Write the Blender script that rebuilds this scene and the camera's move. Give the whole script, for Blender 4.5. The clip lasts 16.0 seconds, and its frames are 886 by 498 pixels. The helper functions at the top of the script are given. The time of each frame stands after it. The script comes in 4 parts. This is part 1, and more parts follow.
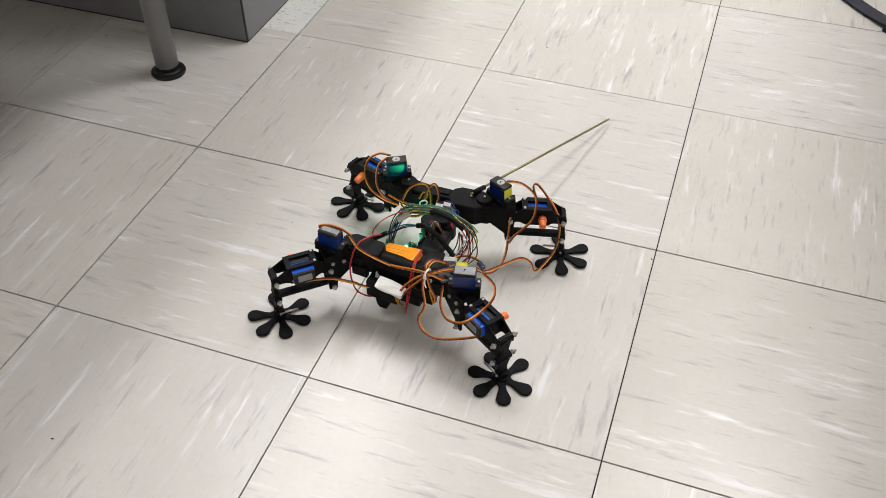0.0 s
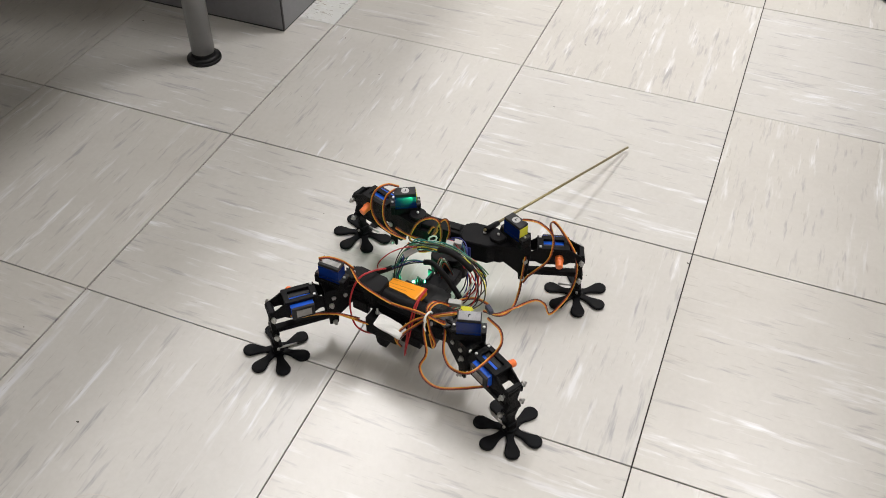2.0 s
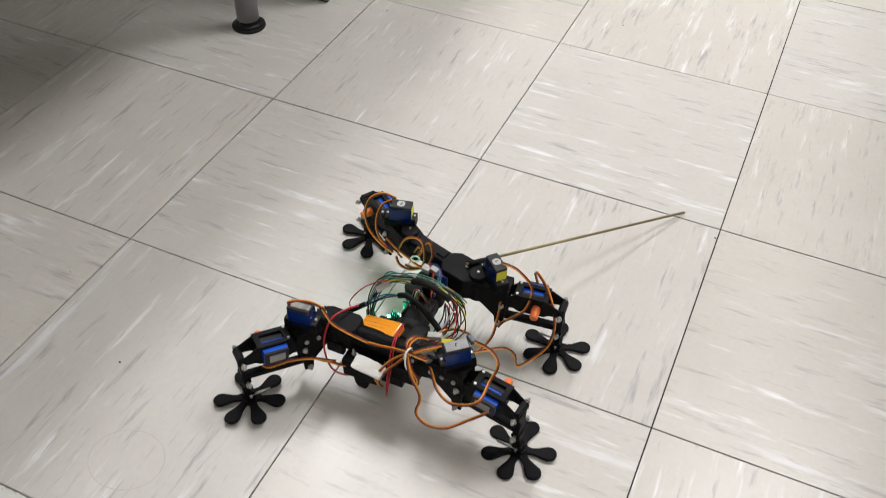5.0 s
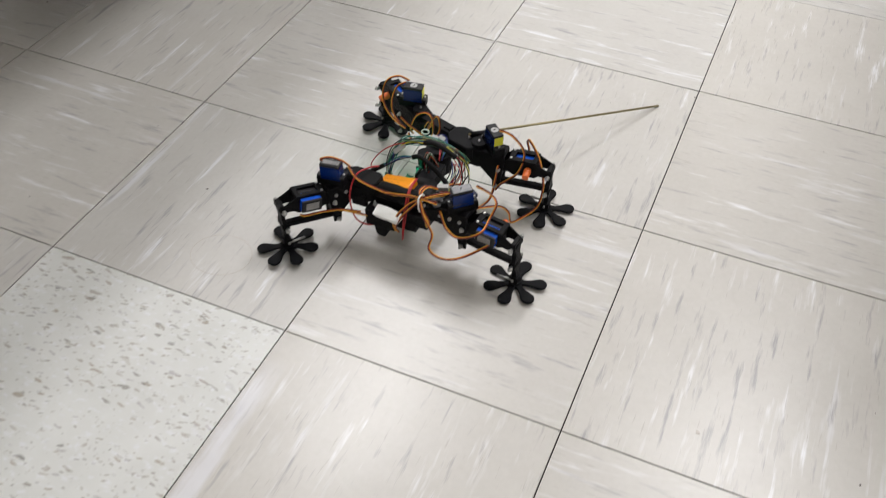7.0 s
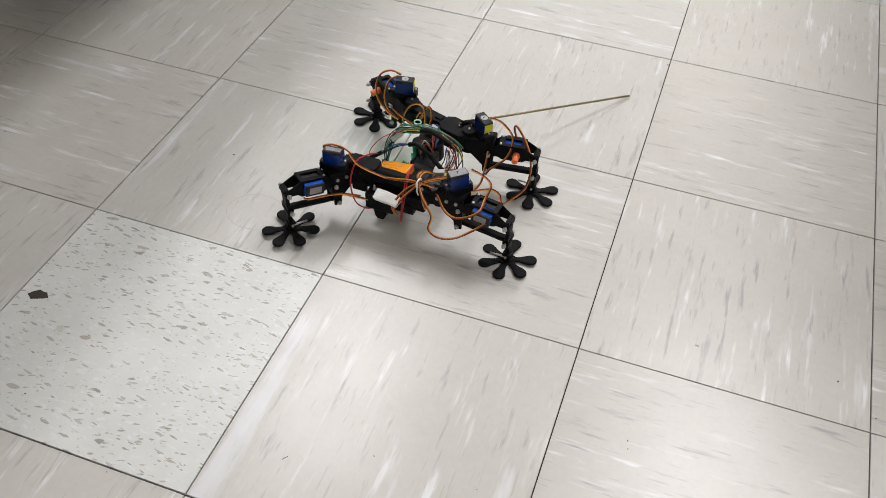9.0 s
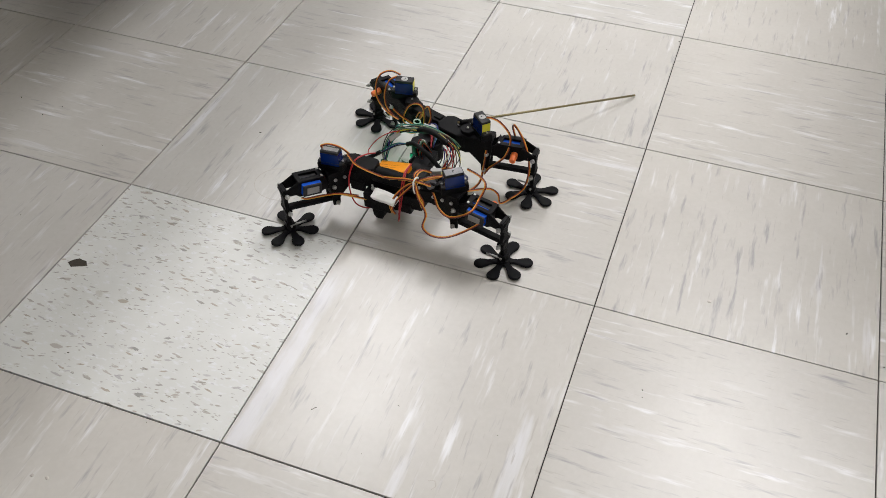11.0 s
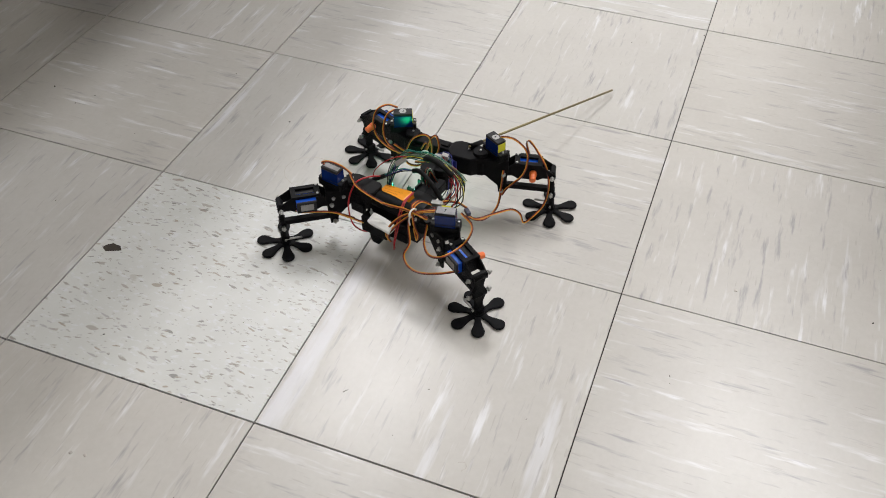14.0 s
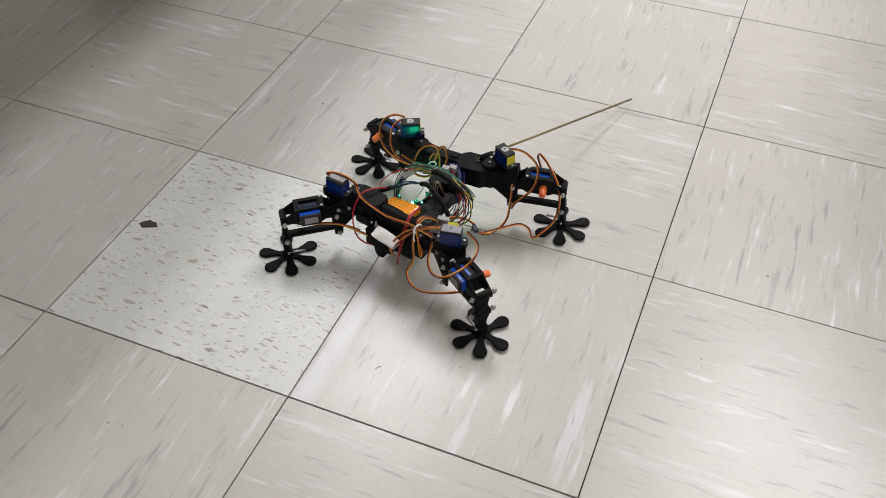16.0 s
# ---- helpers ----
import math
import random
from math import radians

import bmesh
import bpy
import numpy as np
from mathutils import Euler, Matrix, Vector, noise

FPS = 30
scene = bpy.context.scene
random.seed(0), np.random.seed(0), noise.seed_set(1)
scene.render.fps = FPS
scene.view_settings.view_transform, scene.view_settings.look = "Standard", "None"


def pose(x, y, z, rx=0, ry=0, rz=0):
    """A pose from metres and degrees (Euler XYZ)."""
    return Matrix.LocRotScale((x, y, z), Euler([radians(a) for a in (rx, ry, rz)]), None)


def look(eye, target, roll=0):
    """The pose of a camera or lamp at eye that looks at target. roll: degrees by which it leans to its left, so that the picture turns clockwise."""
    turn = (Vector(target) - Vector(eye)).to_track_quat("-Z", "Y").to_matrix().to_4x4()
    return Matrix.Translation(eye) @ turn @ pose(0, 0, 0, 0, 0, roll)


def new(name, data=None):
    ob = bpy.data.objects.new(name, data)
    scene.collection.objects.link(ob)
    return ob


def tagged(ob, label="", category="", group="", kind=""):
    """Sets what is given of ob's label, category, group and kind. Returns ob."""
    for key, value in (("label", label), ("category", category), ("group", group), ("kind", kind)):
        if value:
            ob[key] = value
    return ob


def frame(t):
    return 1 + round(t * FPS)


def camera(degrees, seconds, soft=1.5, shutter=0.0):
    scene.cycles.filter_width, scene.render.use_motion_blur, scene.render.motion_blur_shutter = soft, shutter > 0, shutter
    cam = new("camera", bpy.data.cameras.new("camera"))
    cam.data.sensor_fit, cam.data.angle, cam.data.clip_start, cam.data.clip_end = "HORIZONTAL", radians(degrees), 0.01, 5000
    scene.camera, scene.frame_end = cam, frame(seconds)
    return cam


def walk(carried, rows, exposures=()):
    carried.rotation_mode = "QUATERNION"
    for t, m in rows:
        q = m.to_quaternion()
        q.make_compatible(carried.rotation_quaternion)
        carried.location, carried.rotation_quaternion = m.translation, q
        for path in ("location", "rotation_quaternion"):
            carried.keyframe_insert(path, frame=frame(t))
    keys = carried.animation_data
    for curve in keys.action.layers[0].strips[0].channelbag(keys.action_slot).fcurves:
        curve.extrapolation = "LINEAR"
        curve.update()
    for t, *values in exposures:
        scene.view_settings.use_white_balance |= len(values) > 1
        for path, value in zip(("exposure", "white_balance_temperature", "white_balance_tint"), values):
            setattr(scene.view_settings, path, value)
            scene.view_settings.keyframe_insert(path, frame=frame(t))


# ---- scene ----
cam = camera(51.6, 16.0, soft=0.6, shutter=0.5)
PATH = [
    (0, (0.325, -0.511, 0.741), (-0.153, 0.858, -0.637), -0.1),
    (0.5, (0.318, -0.508, 0.736), (-0.166, 0.855, -0.646), 0.4),
    (1, (0.312, -0.504, 0.733), (-0.191, 0.844, -0.656), 0.2),
    (1.5, (0.311, -0.51, 0.729), (-0.196, 0.832, -0.666), 0.7),
    (2, (0.313, -0.506, 0.73), (-0.212, 0.841, -0.652), 0.5),
    (2.5, (0.313, -0.5, 0.735), (-0.224, 0.85, -0.639), 0.3),
    (3, (0.319, -0.5, 0.732), (-0.226, 0.853, -0.636), -0.1),
    (3.5, (0.319, -0.5, 0.732), (-0.245, 0.844, -0.638), -0.6),
    (4, (0.314, -0.498, 0.732), (-0.265, 0.829, -0.648), -0.5),
    (4.2, (0.312, -0.503, 0.724), (-0.269, 0.821, -0.657), -0.2),
    (6.3, (0.358, -0.685, 0.734), (-0.2, 0.613, -0.682), 2.3),
    (6.5, (0.363, -0.717, 0.735), (-0.197, 0.595, -0.667), 1.7),
    (7, (0.391, -0.809, 0.746), (-0.156, 0.49, -0.672), 1.0),
    (7.5, (0.378, -0.859, 0.759), (-0.143, 0.433, -0.676), 1.5),
    (8, (0.363, -0.917, 0.763), (-0.08, 0.41, -0.668), 2.6),
    (8.5, (0.35, -0.947, 0.77), (-0.07, 0.402, -0.645), 2.5),
    (9, (0.351, -0.959, 0.774), (-0.077, 0.396, -0.634), 2.8),
    (9.5, (0.352, -0.97, 0.77), (-0.074, 0.412, -0.611), 2.6),
    (10, (0.363, -0.999, 0.766), (-0.092, 0.374, -0.616), 1.4),
    (10.2, (0.373, -1.011, 0.767), (-0.094, 0.347, -0.625), 1.2),
    (12.5, (0.376, -1.023, 0.769), (-0.103, 0.324, -0.629), 0.1),
    (13, (0.373, -1.024, 0.77), (-0.111, 0.326, -0.624), -0.1),
    (13.5, (0.368, -1.03, 0.772), (-0.122, 0.318, -0.622), -0.0),
    (14, (0.364, -1.044, 0.767), (-0.138, 0.295, -0.631), 0.3),
    (14.5, (0.362, -1.051, 0.766), (-0.151, 0.271, -0.644), 0.3),
    (15, (0.361, -1.057, 0.764), (-0.161, 0.256, -0.653), 0.5),
    (15.5, (0.358, -1.06, 0.763), (-0.172, 0.25, -0.651), 0.4),
    (16, (0.357, -1.064, 0.761), (-0.183, 0.25, -0.646), -0.1),
]
walk(cam, [(t, look(eye, target, roll)) for t, eye, target, roll in PATH],
     exposures=((0, -0.06, 6540, 12), (4.2, -0.07, 6540, 12), (7.0, -0.09, 6390, 12), (12.5, -0.09, 6390, 12), (16.0, -0.15, 6390, 12)))

# ---- light: two ceiling fittings behind the robot, one added fill fitting, soft bounce from a pale room ----
world = bpy.data.worlds.new("world")
scene.world = world
world.use_nodes = True
world.node_tree.nodes["Background"].inputs[0].default_value = (0.9, 0.95, 1.0, 1)
world.node_tree.nodes["Background"].inputs[1].default_value = 0.12

MM = 0.001
TILE = 0.3048


# ---- materials ----
def ramp(nt, fac, stops):
    n = nt.nodes.new("ShaderNodeValToRGB")
    while len(n.color_ramp.elements) < len(stops):
        n.color_ramp.elements.new(0.5)
    for e, (p, c) in zip(n.color_ramp.elements, stops):
        e.position, e.color = p, (*c, 1) if len(c) == 3 else c
    nt.links.new(fac, n.inputs[0])
    return n.outputs[0]


def noise_tex(nt, vec, scale, detail=2.0, rough=0.5, w=None):
    n = nt.nodes.new("ShaderNodeTexNoise")
    n.inputs["Scale"].default_value, n.inputs["Detail"].default_value, n.inputs["Roughness"].default_value = scale, detail, rough
    if w is not None:
        n.noise_dimensions = "4D"
        nt.links.new(w, n.inputs["W"])
    nt.links.new(vec, n.inputs["Vector"])
    return n.outputs["Fac"]


def mapped(nt, vec, scale, rot=0.0):
    n = nt.nodes.new("ShaderNodeMapping")
    n.inputs["Scale"].default_value, n.inputs["Rotation"].default_value = scale, (0, 0, rot)
    nt.links.new(vec, n.inputs["Vector"])
    return n.outputs[0]


def mixed(nt, fac, a, b, mode="MIX"):
    n = nt.nodes.new("ShaderNodeMix")
    n.data_type, n.blend_type = "RGBA", mode
    for sock, v in ((n.inputs[0], fac), (n.inputs[6], a), (n.inputs[7], b)):
        if isinstance(v, (int, float)):
            sock.default_value = v
        elif isinstance(v, tuple):
            sock.default_value = (*v, 1)
        else:
            nt.links.new(v, sock)
    return n.outputs[2]


def bumped(nt, bsdf, height, strength, distance):
    n = nt.nodes.new("ShaderNodeBump")
    n.inputs["Strength"].default_value, n.inputs["Distance"].default_value = strength, distance
    nt.links.new(height, n.inputs["Height"])
    nt.links.new(n.outputs[0], bsdf.inputs["Normal"])


def base(name):
    m = bpy.data.materials.new(name)
    m.use_nodes = True
    nt = m.node_tree
    return m, nt, nt.nodes["Principled BSDF"], nt.nodes.new("ShaderNodeTexCoord")


def surface(name, color, rough=0.5, metal=0.0, vary=0.25, grain=400.0, bump=0.15, coat=0.0, glow=0.0, gloss=0.5):
    """A general surface: colour varied at two scales, fine relief, uneven gloss."""
    m, nt, b, tc = base(name)
    big = noise_tex(nt, tc.outputs["Object"], grain / 12, 3)
    fine = noise_tex(nt, tc.outputs["Object"], grain, 3)
    lo, hi = tuple(c * (1 - vary) for c in color), tuple(min(1, c * (1 + vary)) for c in color)
    col = mixed(nt, 0.35, ramp(nt, big, [(0.3, lo), (0.7, hi)]), ramp(nt, fine, [(0.3, lo), (0.7, hi)]))
    nt.links.new(col, b.inputs["Base Color"])
    r = ramp(nt, big, [(0.3, (max(0.03, rough - 0.08),) * 3), (0.7, (min(1, rough + 0.1),) * 3)])
    nt.links.new(r, b.inputs["Roughness"])
    b.inputs["Metallic"].default_value = metal
    b.inputs["Coat Weight"].default_value = coat
    b.inputs["Specular IOR Level"].default_value = gloss
    if glow:
        b.inputs["Emission Color"].default_value = (*color, 1)
        b.inputs["Emission Strength"].default_value = glow
    if bump:
        bumped(nt, b, fine, bump, 0.0004)
    return m


def printed(name, color, rough, gloss=0.22):
    """Printed plastic: fine stacked layers."""
    m, nt, b, tc = base(name)
    layers = nt.nodes.new("ShaderNodeTexWave")
    layers.bands_direction = "Z"
    layers.inputs["Scale"].default_value, layers.inputs["Distortion"].default_value = 900, 0.6
    nt.links.new(tc.outputs["Object"], layers.inputs["Vector"])
    blot = noise_tex(nt, tc.outputs["Object"], 70, 4)
    nt.links.new(ramp(nt, blot, [(0.3, tuple(c * 0.7 for c in color)), (0.75, tuple(c * 1.7 for c in color))]), b.inputs["Base Color"])
    nt.links.new(ramp(nt, blot, [(0.25, (rough - 0.1,) * 3), (0.75, (rough + 0.15,) * 3)]), b.inputs["Roughness"])
    b.inputs["Specular IOR Level"].default_value = gloss
    bumped(nt, b, layers.outputs["Fac"], 0.25, 0.0003)
    return m


def vinyl(name, band=False):
    """Cream vinyl tile with white and grey streaks along its own y axis; band adds one broad white smear along an edge."""
    m, nt, b, tc = base(name)
    rnd = nt.nodes.new("ShaderNodeObjectInfo").outputs["Random"]
    w = nt.nodes.new("ShaderNodeMath")
    w.operation = "MULTIPLY"
    w.inputs[1].default_value = 170.0
    nt.links.new(rnd, w.inputs[0])
    w = w.outputs[0]
    ob = tc.outputs["Object"]
    cloud = noise_tex(nt, ob, 9, 4, 0.55, w)
    mot = noise_tex(nt, ob, 160, 3, 0.6, w)
    ground = mixed(nt, 0.3, ramp(nt, cloud, [(0.3, (0.498, 0.484, 0.455)), (0.7, (0.556, 0.542, 0.514))]),
                   ramp(nt, mot, [(0.3, (0.470, 0.461, 0.438)), (0.7, (0.563, 0.551, 0.534))]))
    s1 = noise_tex(nt, mapped(nt, ob, (84, 10.5, 1), 0.05), 1, 3.2, 0.62, w)
    s2 = noise_tex(nt, mapped(nt, ob, (104, 13, 1), -0.06), 1.1, 3.2, 0.62, w)
    s3 = noise_tex(nt, mapped(nt, ob, (250, 26, 1), 0.02), 1.3, 2, 0.5, w)
    s4 = noise_tex(nt, mapped(nt, ob, (40, 4.2, 1), -0.03), 1.0, 4.0, 0.6, w)
    # patches with many and with few streaks
    dense = ramp(nt, noise_tex(nt, ob, 6.5, 2, 0.5, w), [(0.36, (0.25, 0.25, 0.25)), (0.6, (1, 1, 1))])
    white = mixed(nt, 1.0, ramp(nt, s1, [(0.575, (0, 0, 0)), (0.63, (0.32, 0.32, 0.32)), (0.70, (0.95, 0.95, 0.95))]), dense, "MULTIPLY")
    broad = ramp(nt, s4, [(0.62, (0, 0, 0)), (0.68, (0.45, 0.45, 0.45)), (0.76, (0.85, 0.85, 0.85))])
    grey = ramp(nt, s2, [(0.30, (0.95, 0.95, 0.95)), (0.365, (0.42, 0.42, 0.42)), (0.425, (0, 0, 0))])
    thin = ramp(nt, s3, [(0.28, (0.65, 0.65, 0.65)), (0.36, (0, 0, 0))])
    col = mixed(nt, broad, ground, (0.70, 0.71, 0.75))
    col = mixed(nt, white, col, (0.745, 0.755, 0.785))
    col = mixed(nt, grey, col, (0.345, 0.335, 0.345))
    col = mixed(nt, thin, col, (0.415, 0.395, 0.37))
    if band:
        sep = nt.nodes.new("ShaderNodeSeparateXYZ")
        nt.links.new(ob, sep.inputs[0])
        wob = noise_tex(nt, mapped(nt, ob, (60, 9, 1)), 1, 4, 0.65)
        shift = nt.nodes.new("ShaderNodeMath")
        shift.operation = "MULTIPLY_ADD"
        shift.inputs[1].default_value = 0.035
        nt.links.new(wob, shift.inputs[0])
        nt.links.new(sep.outputs[0], shift.inputs[2])
        span = nt.nodes.new("ShaderNodeMapRange")
        span.inputs["From Min"].default_value, span.inputs["From Max"].default_value = -0.138, -0.098
        nt.links.new(shift.outputs[0], span.inputs["Value"])
        strip = ramp(nt, span.outputs[0], [(0.1, (0, 0, 0)), (0.34, (0.7, 0.7, 0.7)), (0.5, (0.7, 0.7, 0.7)), (0.8, (0, 0, 0))])
        fade = nt.nodes.new("ShaderNodeMapRange")
        fade.inputs["From Min"].default_value, fade.inputs["From Max"].default_value = 0.12, 0.06
        nt.links.new(sep.outputs[1], fade.inputs["Value"])
        col = mixed(nt, mixed(nt, 1.0, strip, fade.outputs[0], "MULTIPLY"), col, (0.69, 0.70, 0.75))
    tone = ramp(nt, rnd, [(0.0, (0.945, 0.94, 0.93)), (0.5, (1.0, 0.995, 0.985)), (1.0, (0.975, 0.985, 1.0))])
    col = mixed(nt, 1.0, col, tone, "MULTIPLY")
    scuff = noise_tex(nt, ob, 22, 3, 0.55, w)
    col = mixed(nt, ramp(nt, scuff, [(0.5, (0, 0, 0)), (0.85, (0.22, 0.22, 0.22))]), col, (0.40, 0.375, 0.345))
    nt.links.new(col, b.inputs["Base Color"])
    nt.links.new(ramp(nt, scuff, [(0.3, (0.285,) * 3), (0.75, (0.325,) * 3)]), b.inputs["Roughness"])
    b.inputs["Specular IOR Level"].default_value = 0.46
    bumped(nt, b, mot, 0.02, 0.0003)
    return m


def chips(nt, vec, scale, rot, share, size, edge=0.05):
    """Irregular stone chips: a mask and a random colour for each chip. share of the cells hold one."""
    warp = nt.nodes.new("ShaderNodeTexNoise")
    warp.inputs["Scale"].default_value, warp.inputs["Detail"].default_value = 1.6, 3.0
    v = mapped(nt, mapped(nt, vec, (1, 1, 1), rot), scale)
    nt.links.new(v, warp.inputs["Vector"])
    v = mixed(nt, 1.0, v, warp.outputs["Color"], "ADD")
    cell = nt.nodes.new("ShaderNodeTexVoronoi")
    cell.inputs["Scale"].default_value = 1.0
    nt.links.new(v, cell.inputs["Vector"])
    sep = nt.nodes.new("ShaderNodeSeparateColor")
    nt.links.new(cell.outputs["Color"], sep.inputs[0])
    reach = nt.nodes.new("ShaderNodeMapRange")
    for key, value in (("From Min", 1 - share), ("From Max", 1.0), ("To Min", 0.0), ("To Max", size)):
        reach.inputs[key].default_value = value
    nt.links.new(sep.outputs[0], reach.inputs["Value"])
    gap = nt.nodes.new("ShaderNodeMath")
    gap.operation = "SUBTRACT"
    nt.links.new(reach.outputs[0], gap.inputs[0])
    nt.links.new(cell.outputs["Distance"], gap.inputs[1])
    return ramp(nt, gap.outputs[0], [(0.0, (0, 0, 0)), (edge, (1, 1, 1))]), sep.outputs[1]


def speckled(name):
    """Paler replacement tile with brown and grey chips."""
    m, nt, b, tc = base(name)
    ob = tc.outputs["Object"]
    cloud = noise_tex(nt, ob, 14, 4, 0.6)
    col = ramp(nt, cloud, [(0.3, (0.575, 0.585, 0.565)), (0.7, (0.645, 0.655, 0.64))])
    smear = noise_tex(nt, mapped(nt, ob, (70, 150, 1), 0.4), 1.1, 3, 0.6)
    col = mixed(nt, ramp(nt, smear, [(0.56, (0, 0, 0)), (0.66, (0.6, 0.6, 0.6))]), col, (0.70, 0.715, 0.75))
    stones = [(0.0, (0.34, 0.31, 0.27)), (0.25, (0.20, 0.185, 0.165)), (0.45, (0.39, 0.38, 0.40)), (0.65, (0.29, 0.235, 0.17)), (0.82, (0.15, 0.14, 0.13)), (1.0, (0.42, 0.38, 0.33))]
    for scale, rot, share, size, strength in (((36, 74, 1), 0.2, 0.18, 0.36, 0.28), ((52, 145, 1), -0.12, 0.20, 0.46, 0.7), ((66, 255, 1), 0.2, 0.36, 0.46, 0.7), ((88, 320, 1), -0.25, 0.36, 0.44, 0.65), ((200, 420, 1), 0.1, 0.22, 0.46, 0.5)):
        mask, tint = chips(nt, ob, scale, rot, share, size)
        col = mixed(nt, mixed(nt, 1.0, mask, (strength,) * 3, "MULTIPLY"), col, ramp(nt, tint, stones))
    nt.links.new(col, b.inputs["Base Color"])
    b.inputs["Roughness"].default_value = 0.34
    bumped(nt, b, cloud, 0.02, 0.0004)
    return m


VINYL, BANDED, SPECK = vinyl("streaked_vinyl"), vinyl("smeared_vinyl", True), speckled("speckled_vinyl")
JOINT = surface("joint_dirt", (0.035, 0.031, 0.028), 0.85, grain=300)
PLASTER = surface("wall_paint", (0.74, 0.72, 0.68), 0.75, vary=0.05, grain=60)
CEIL = surface("ceiling_paint", (0.78, 0.78, 0.76), 0.85, vary=0.05, grain=60)
STEEL = surface("cabinet_steel", (0.20, 0.20, 0.215), 0.42, 0.35, vary=0.10, grain=160, bump=0.08)
EDGE = surface("cabinet_edge", (0.03, 0.03, 0.032), 0.6)
LEG = surface("leg_enamel", (0.25, 0.25, 0.252), 0.4, 0.25, vary=0.06, grain=120, bump=0.05)
RUBBER = surface("black_rubber", (0.006, 0.006, 0.007), 0.5, vary=0.3, gloss=0.3)
WOODTOP = surface("tabletop_laminate", (0.42, 0.39, 0.34), 0.5, vary=0.1, grain=90)
WEBBING = surface("navy_webbing", (0.018, 0.020, 0.035), 0.8, vary=0.3, grain=900, bump=0.4)
TUBE = surface("lit_diffuser", (1.0, 0.98, 0.95), 0.5, vary=0.0, bump=0, glow=4.0)
FITTING = surface("fitting_white", (0.75, 0.75, 0.74), 0.4, vary=0.05)
BLACK = printed("printed_black", (0.0028, 0.0028, 0.0036), 0.52, 0.13)
PAD = printed("foot_black", (0.0036, 0.0038, 0.005), 0.62, 0.12)
BLUE = surface("servo_blue", (0.002, 0.019, 0.13), 0.19, vary=0.2, grain=90, bump=0.02, gloss=0.38)
PLUG = surface("plug_navy", (0.004, 0.008, 0.045), 0.35)
BRIGHTBLUE = surface("servo_clear_blue", (0.014, 0.10, 0.62), 0.14, vary=0.15, grain=90, bump=0.03, coat=0.4)
CAP = surface("servo_cap", (0.004, 0.004, 0.006), 0.6, vary=0.2)
STICKER = surface("silver_label", (0.27, 0.265, 0.26), 0.42, 0.3, vary=0.3, grain=300)
WORN = surface("worn_label", (0.27, 0.27, 0.285), 0.55, vary=0.4, grain=900)
PAPER = surface("white_label", (0.42, 0.42, 0.415), 0.6, vary=0.12, grain=500)
YELLOW = surface("yellow_label", (0.66, 0.64, 0.03), 0.45, vary=0.12)
CHROME = surface("bright_screw", (0.42, 0.42, 0.41), 0.4, 1.0, vary=0.15)
KNOB = surface("orange_plastic", (0.78, 0.17, 0.035), 0.42, vary=0.12)
WRAP = surface("orange_wrap", (0.90, 0.33, 0.012), 0.34, vary=0.10, grain=200, coat=0.2)
PRINT = surface("dark_print", (0.30, 0.10, 0.012), 0.5)
PUTTY = surface("white_foam", (0.88, 0.89, 0.87), 0.8, vary=0.05, grain=150, bump=0.5)
BOARD = surface("circuit_green", (0.004, 0.022, 0.015), 0.4, vary=0.3, grain=250)
# header pins: the green light of the LEDs is put into their colour
PINS = surface("pin_green_lit", (0.03, 0.10, 0.07), 0.35, vary=0.3, grain=500)
CHIP = surface("chip_black", (0.005, 0.005, 0.006), 0.5, gloss=0.25)
SLEEVE = surface("shrink_sleeve", (0.005, 0.005, 0.006), 0.6, gloss=0.2)
HORN = surface("scuffed_horn", (0.10, 0.10, 0.11), 0.5, vary=0.6, grain=1200)
LED = surface("green_led", (0.02, 1.0, 0.42), 0.3, vary=0, bump=0, glow=170.0)
BRASS = surface("brass_rod", (0.235, 0.20, 0.105), 0.38, 0.8, vary=0.25, grain=160)
W_BROWN = surface("wire_brown", (0.050, 0.011, 0.008), 0.4)
W_ORANGE = surface("wire_orange", (0.44, 0.055, 0.009), 0.4)
W_YELLOW = surface("wire_yellow", (0.72, 0.37, 0.03), 0.4)
W_RED = surface("wire_red", (0.42, 0.016, 0.020), 0.36)
W_BLACK = surface("wire_black", (0.010, 0.010, 0.011), 0.42)
W_TEAL = surface("wire_teal", (0.012, 0.16, 0.14), 0.4)
W_GREEN = surface("wire_green", (0.10, 0.20, 0.10), 0.4)
W_WHITE = surface("wire_white", (0.62, 0.64, 0.62), 0.4)
W_BLUE = surface("wire_blue", (0.020, 0.030, 0.22), 0.4)
W_LEMON = surface("wire_lemon", (0.62, 0.58, 0.03), 0.4)
TIE = surface("tie_white", (0.78, 0.78, 0.76), 0.4, vary=0.05)
SCUFF = surface("brown_scuff", (0.47, 0.442, 0.405), 0.6, vary=0.2)
DIRT = surface("dark_chip", (0.045, 0.037, 0.030), 0.9, vary=0.5, grain=600, bump=0.8)


# ---- mesh helpers ----
def part(name, bm, material, parent=None, label=""):
    """Links a bmesh as one mesh object, under a thing or a part."""
    bmesh.ops.recalc_face_normals(bm, faces=bm.faces)
    me = bpy.data.meshes.new(name)
    bm.to_mesh(me)
    bm.free()
    for mt in material if isinstance(material, (list, tuple)) else (material,):
        me.materials.append(mt)
    ob = new(name, me)
    ob.parent = parent
    if label:
        ob["label"] = label
    return ob


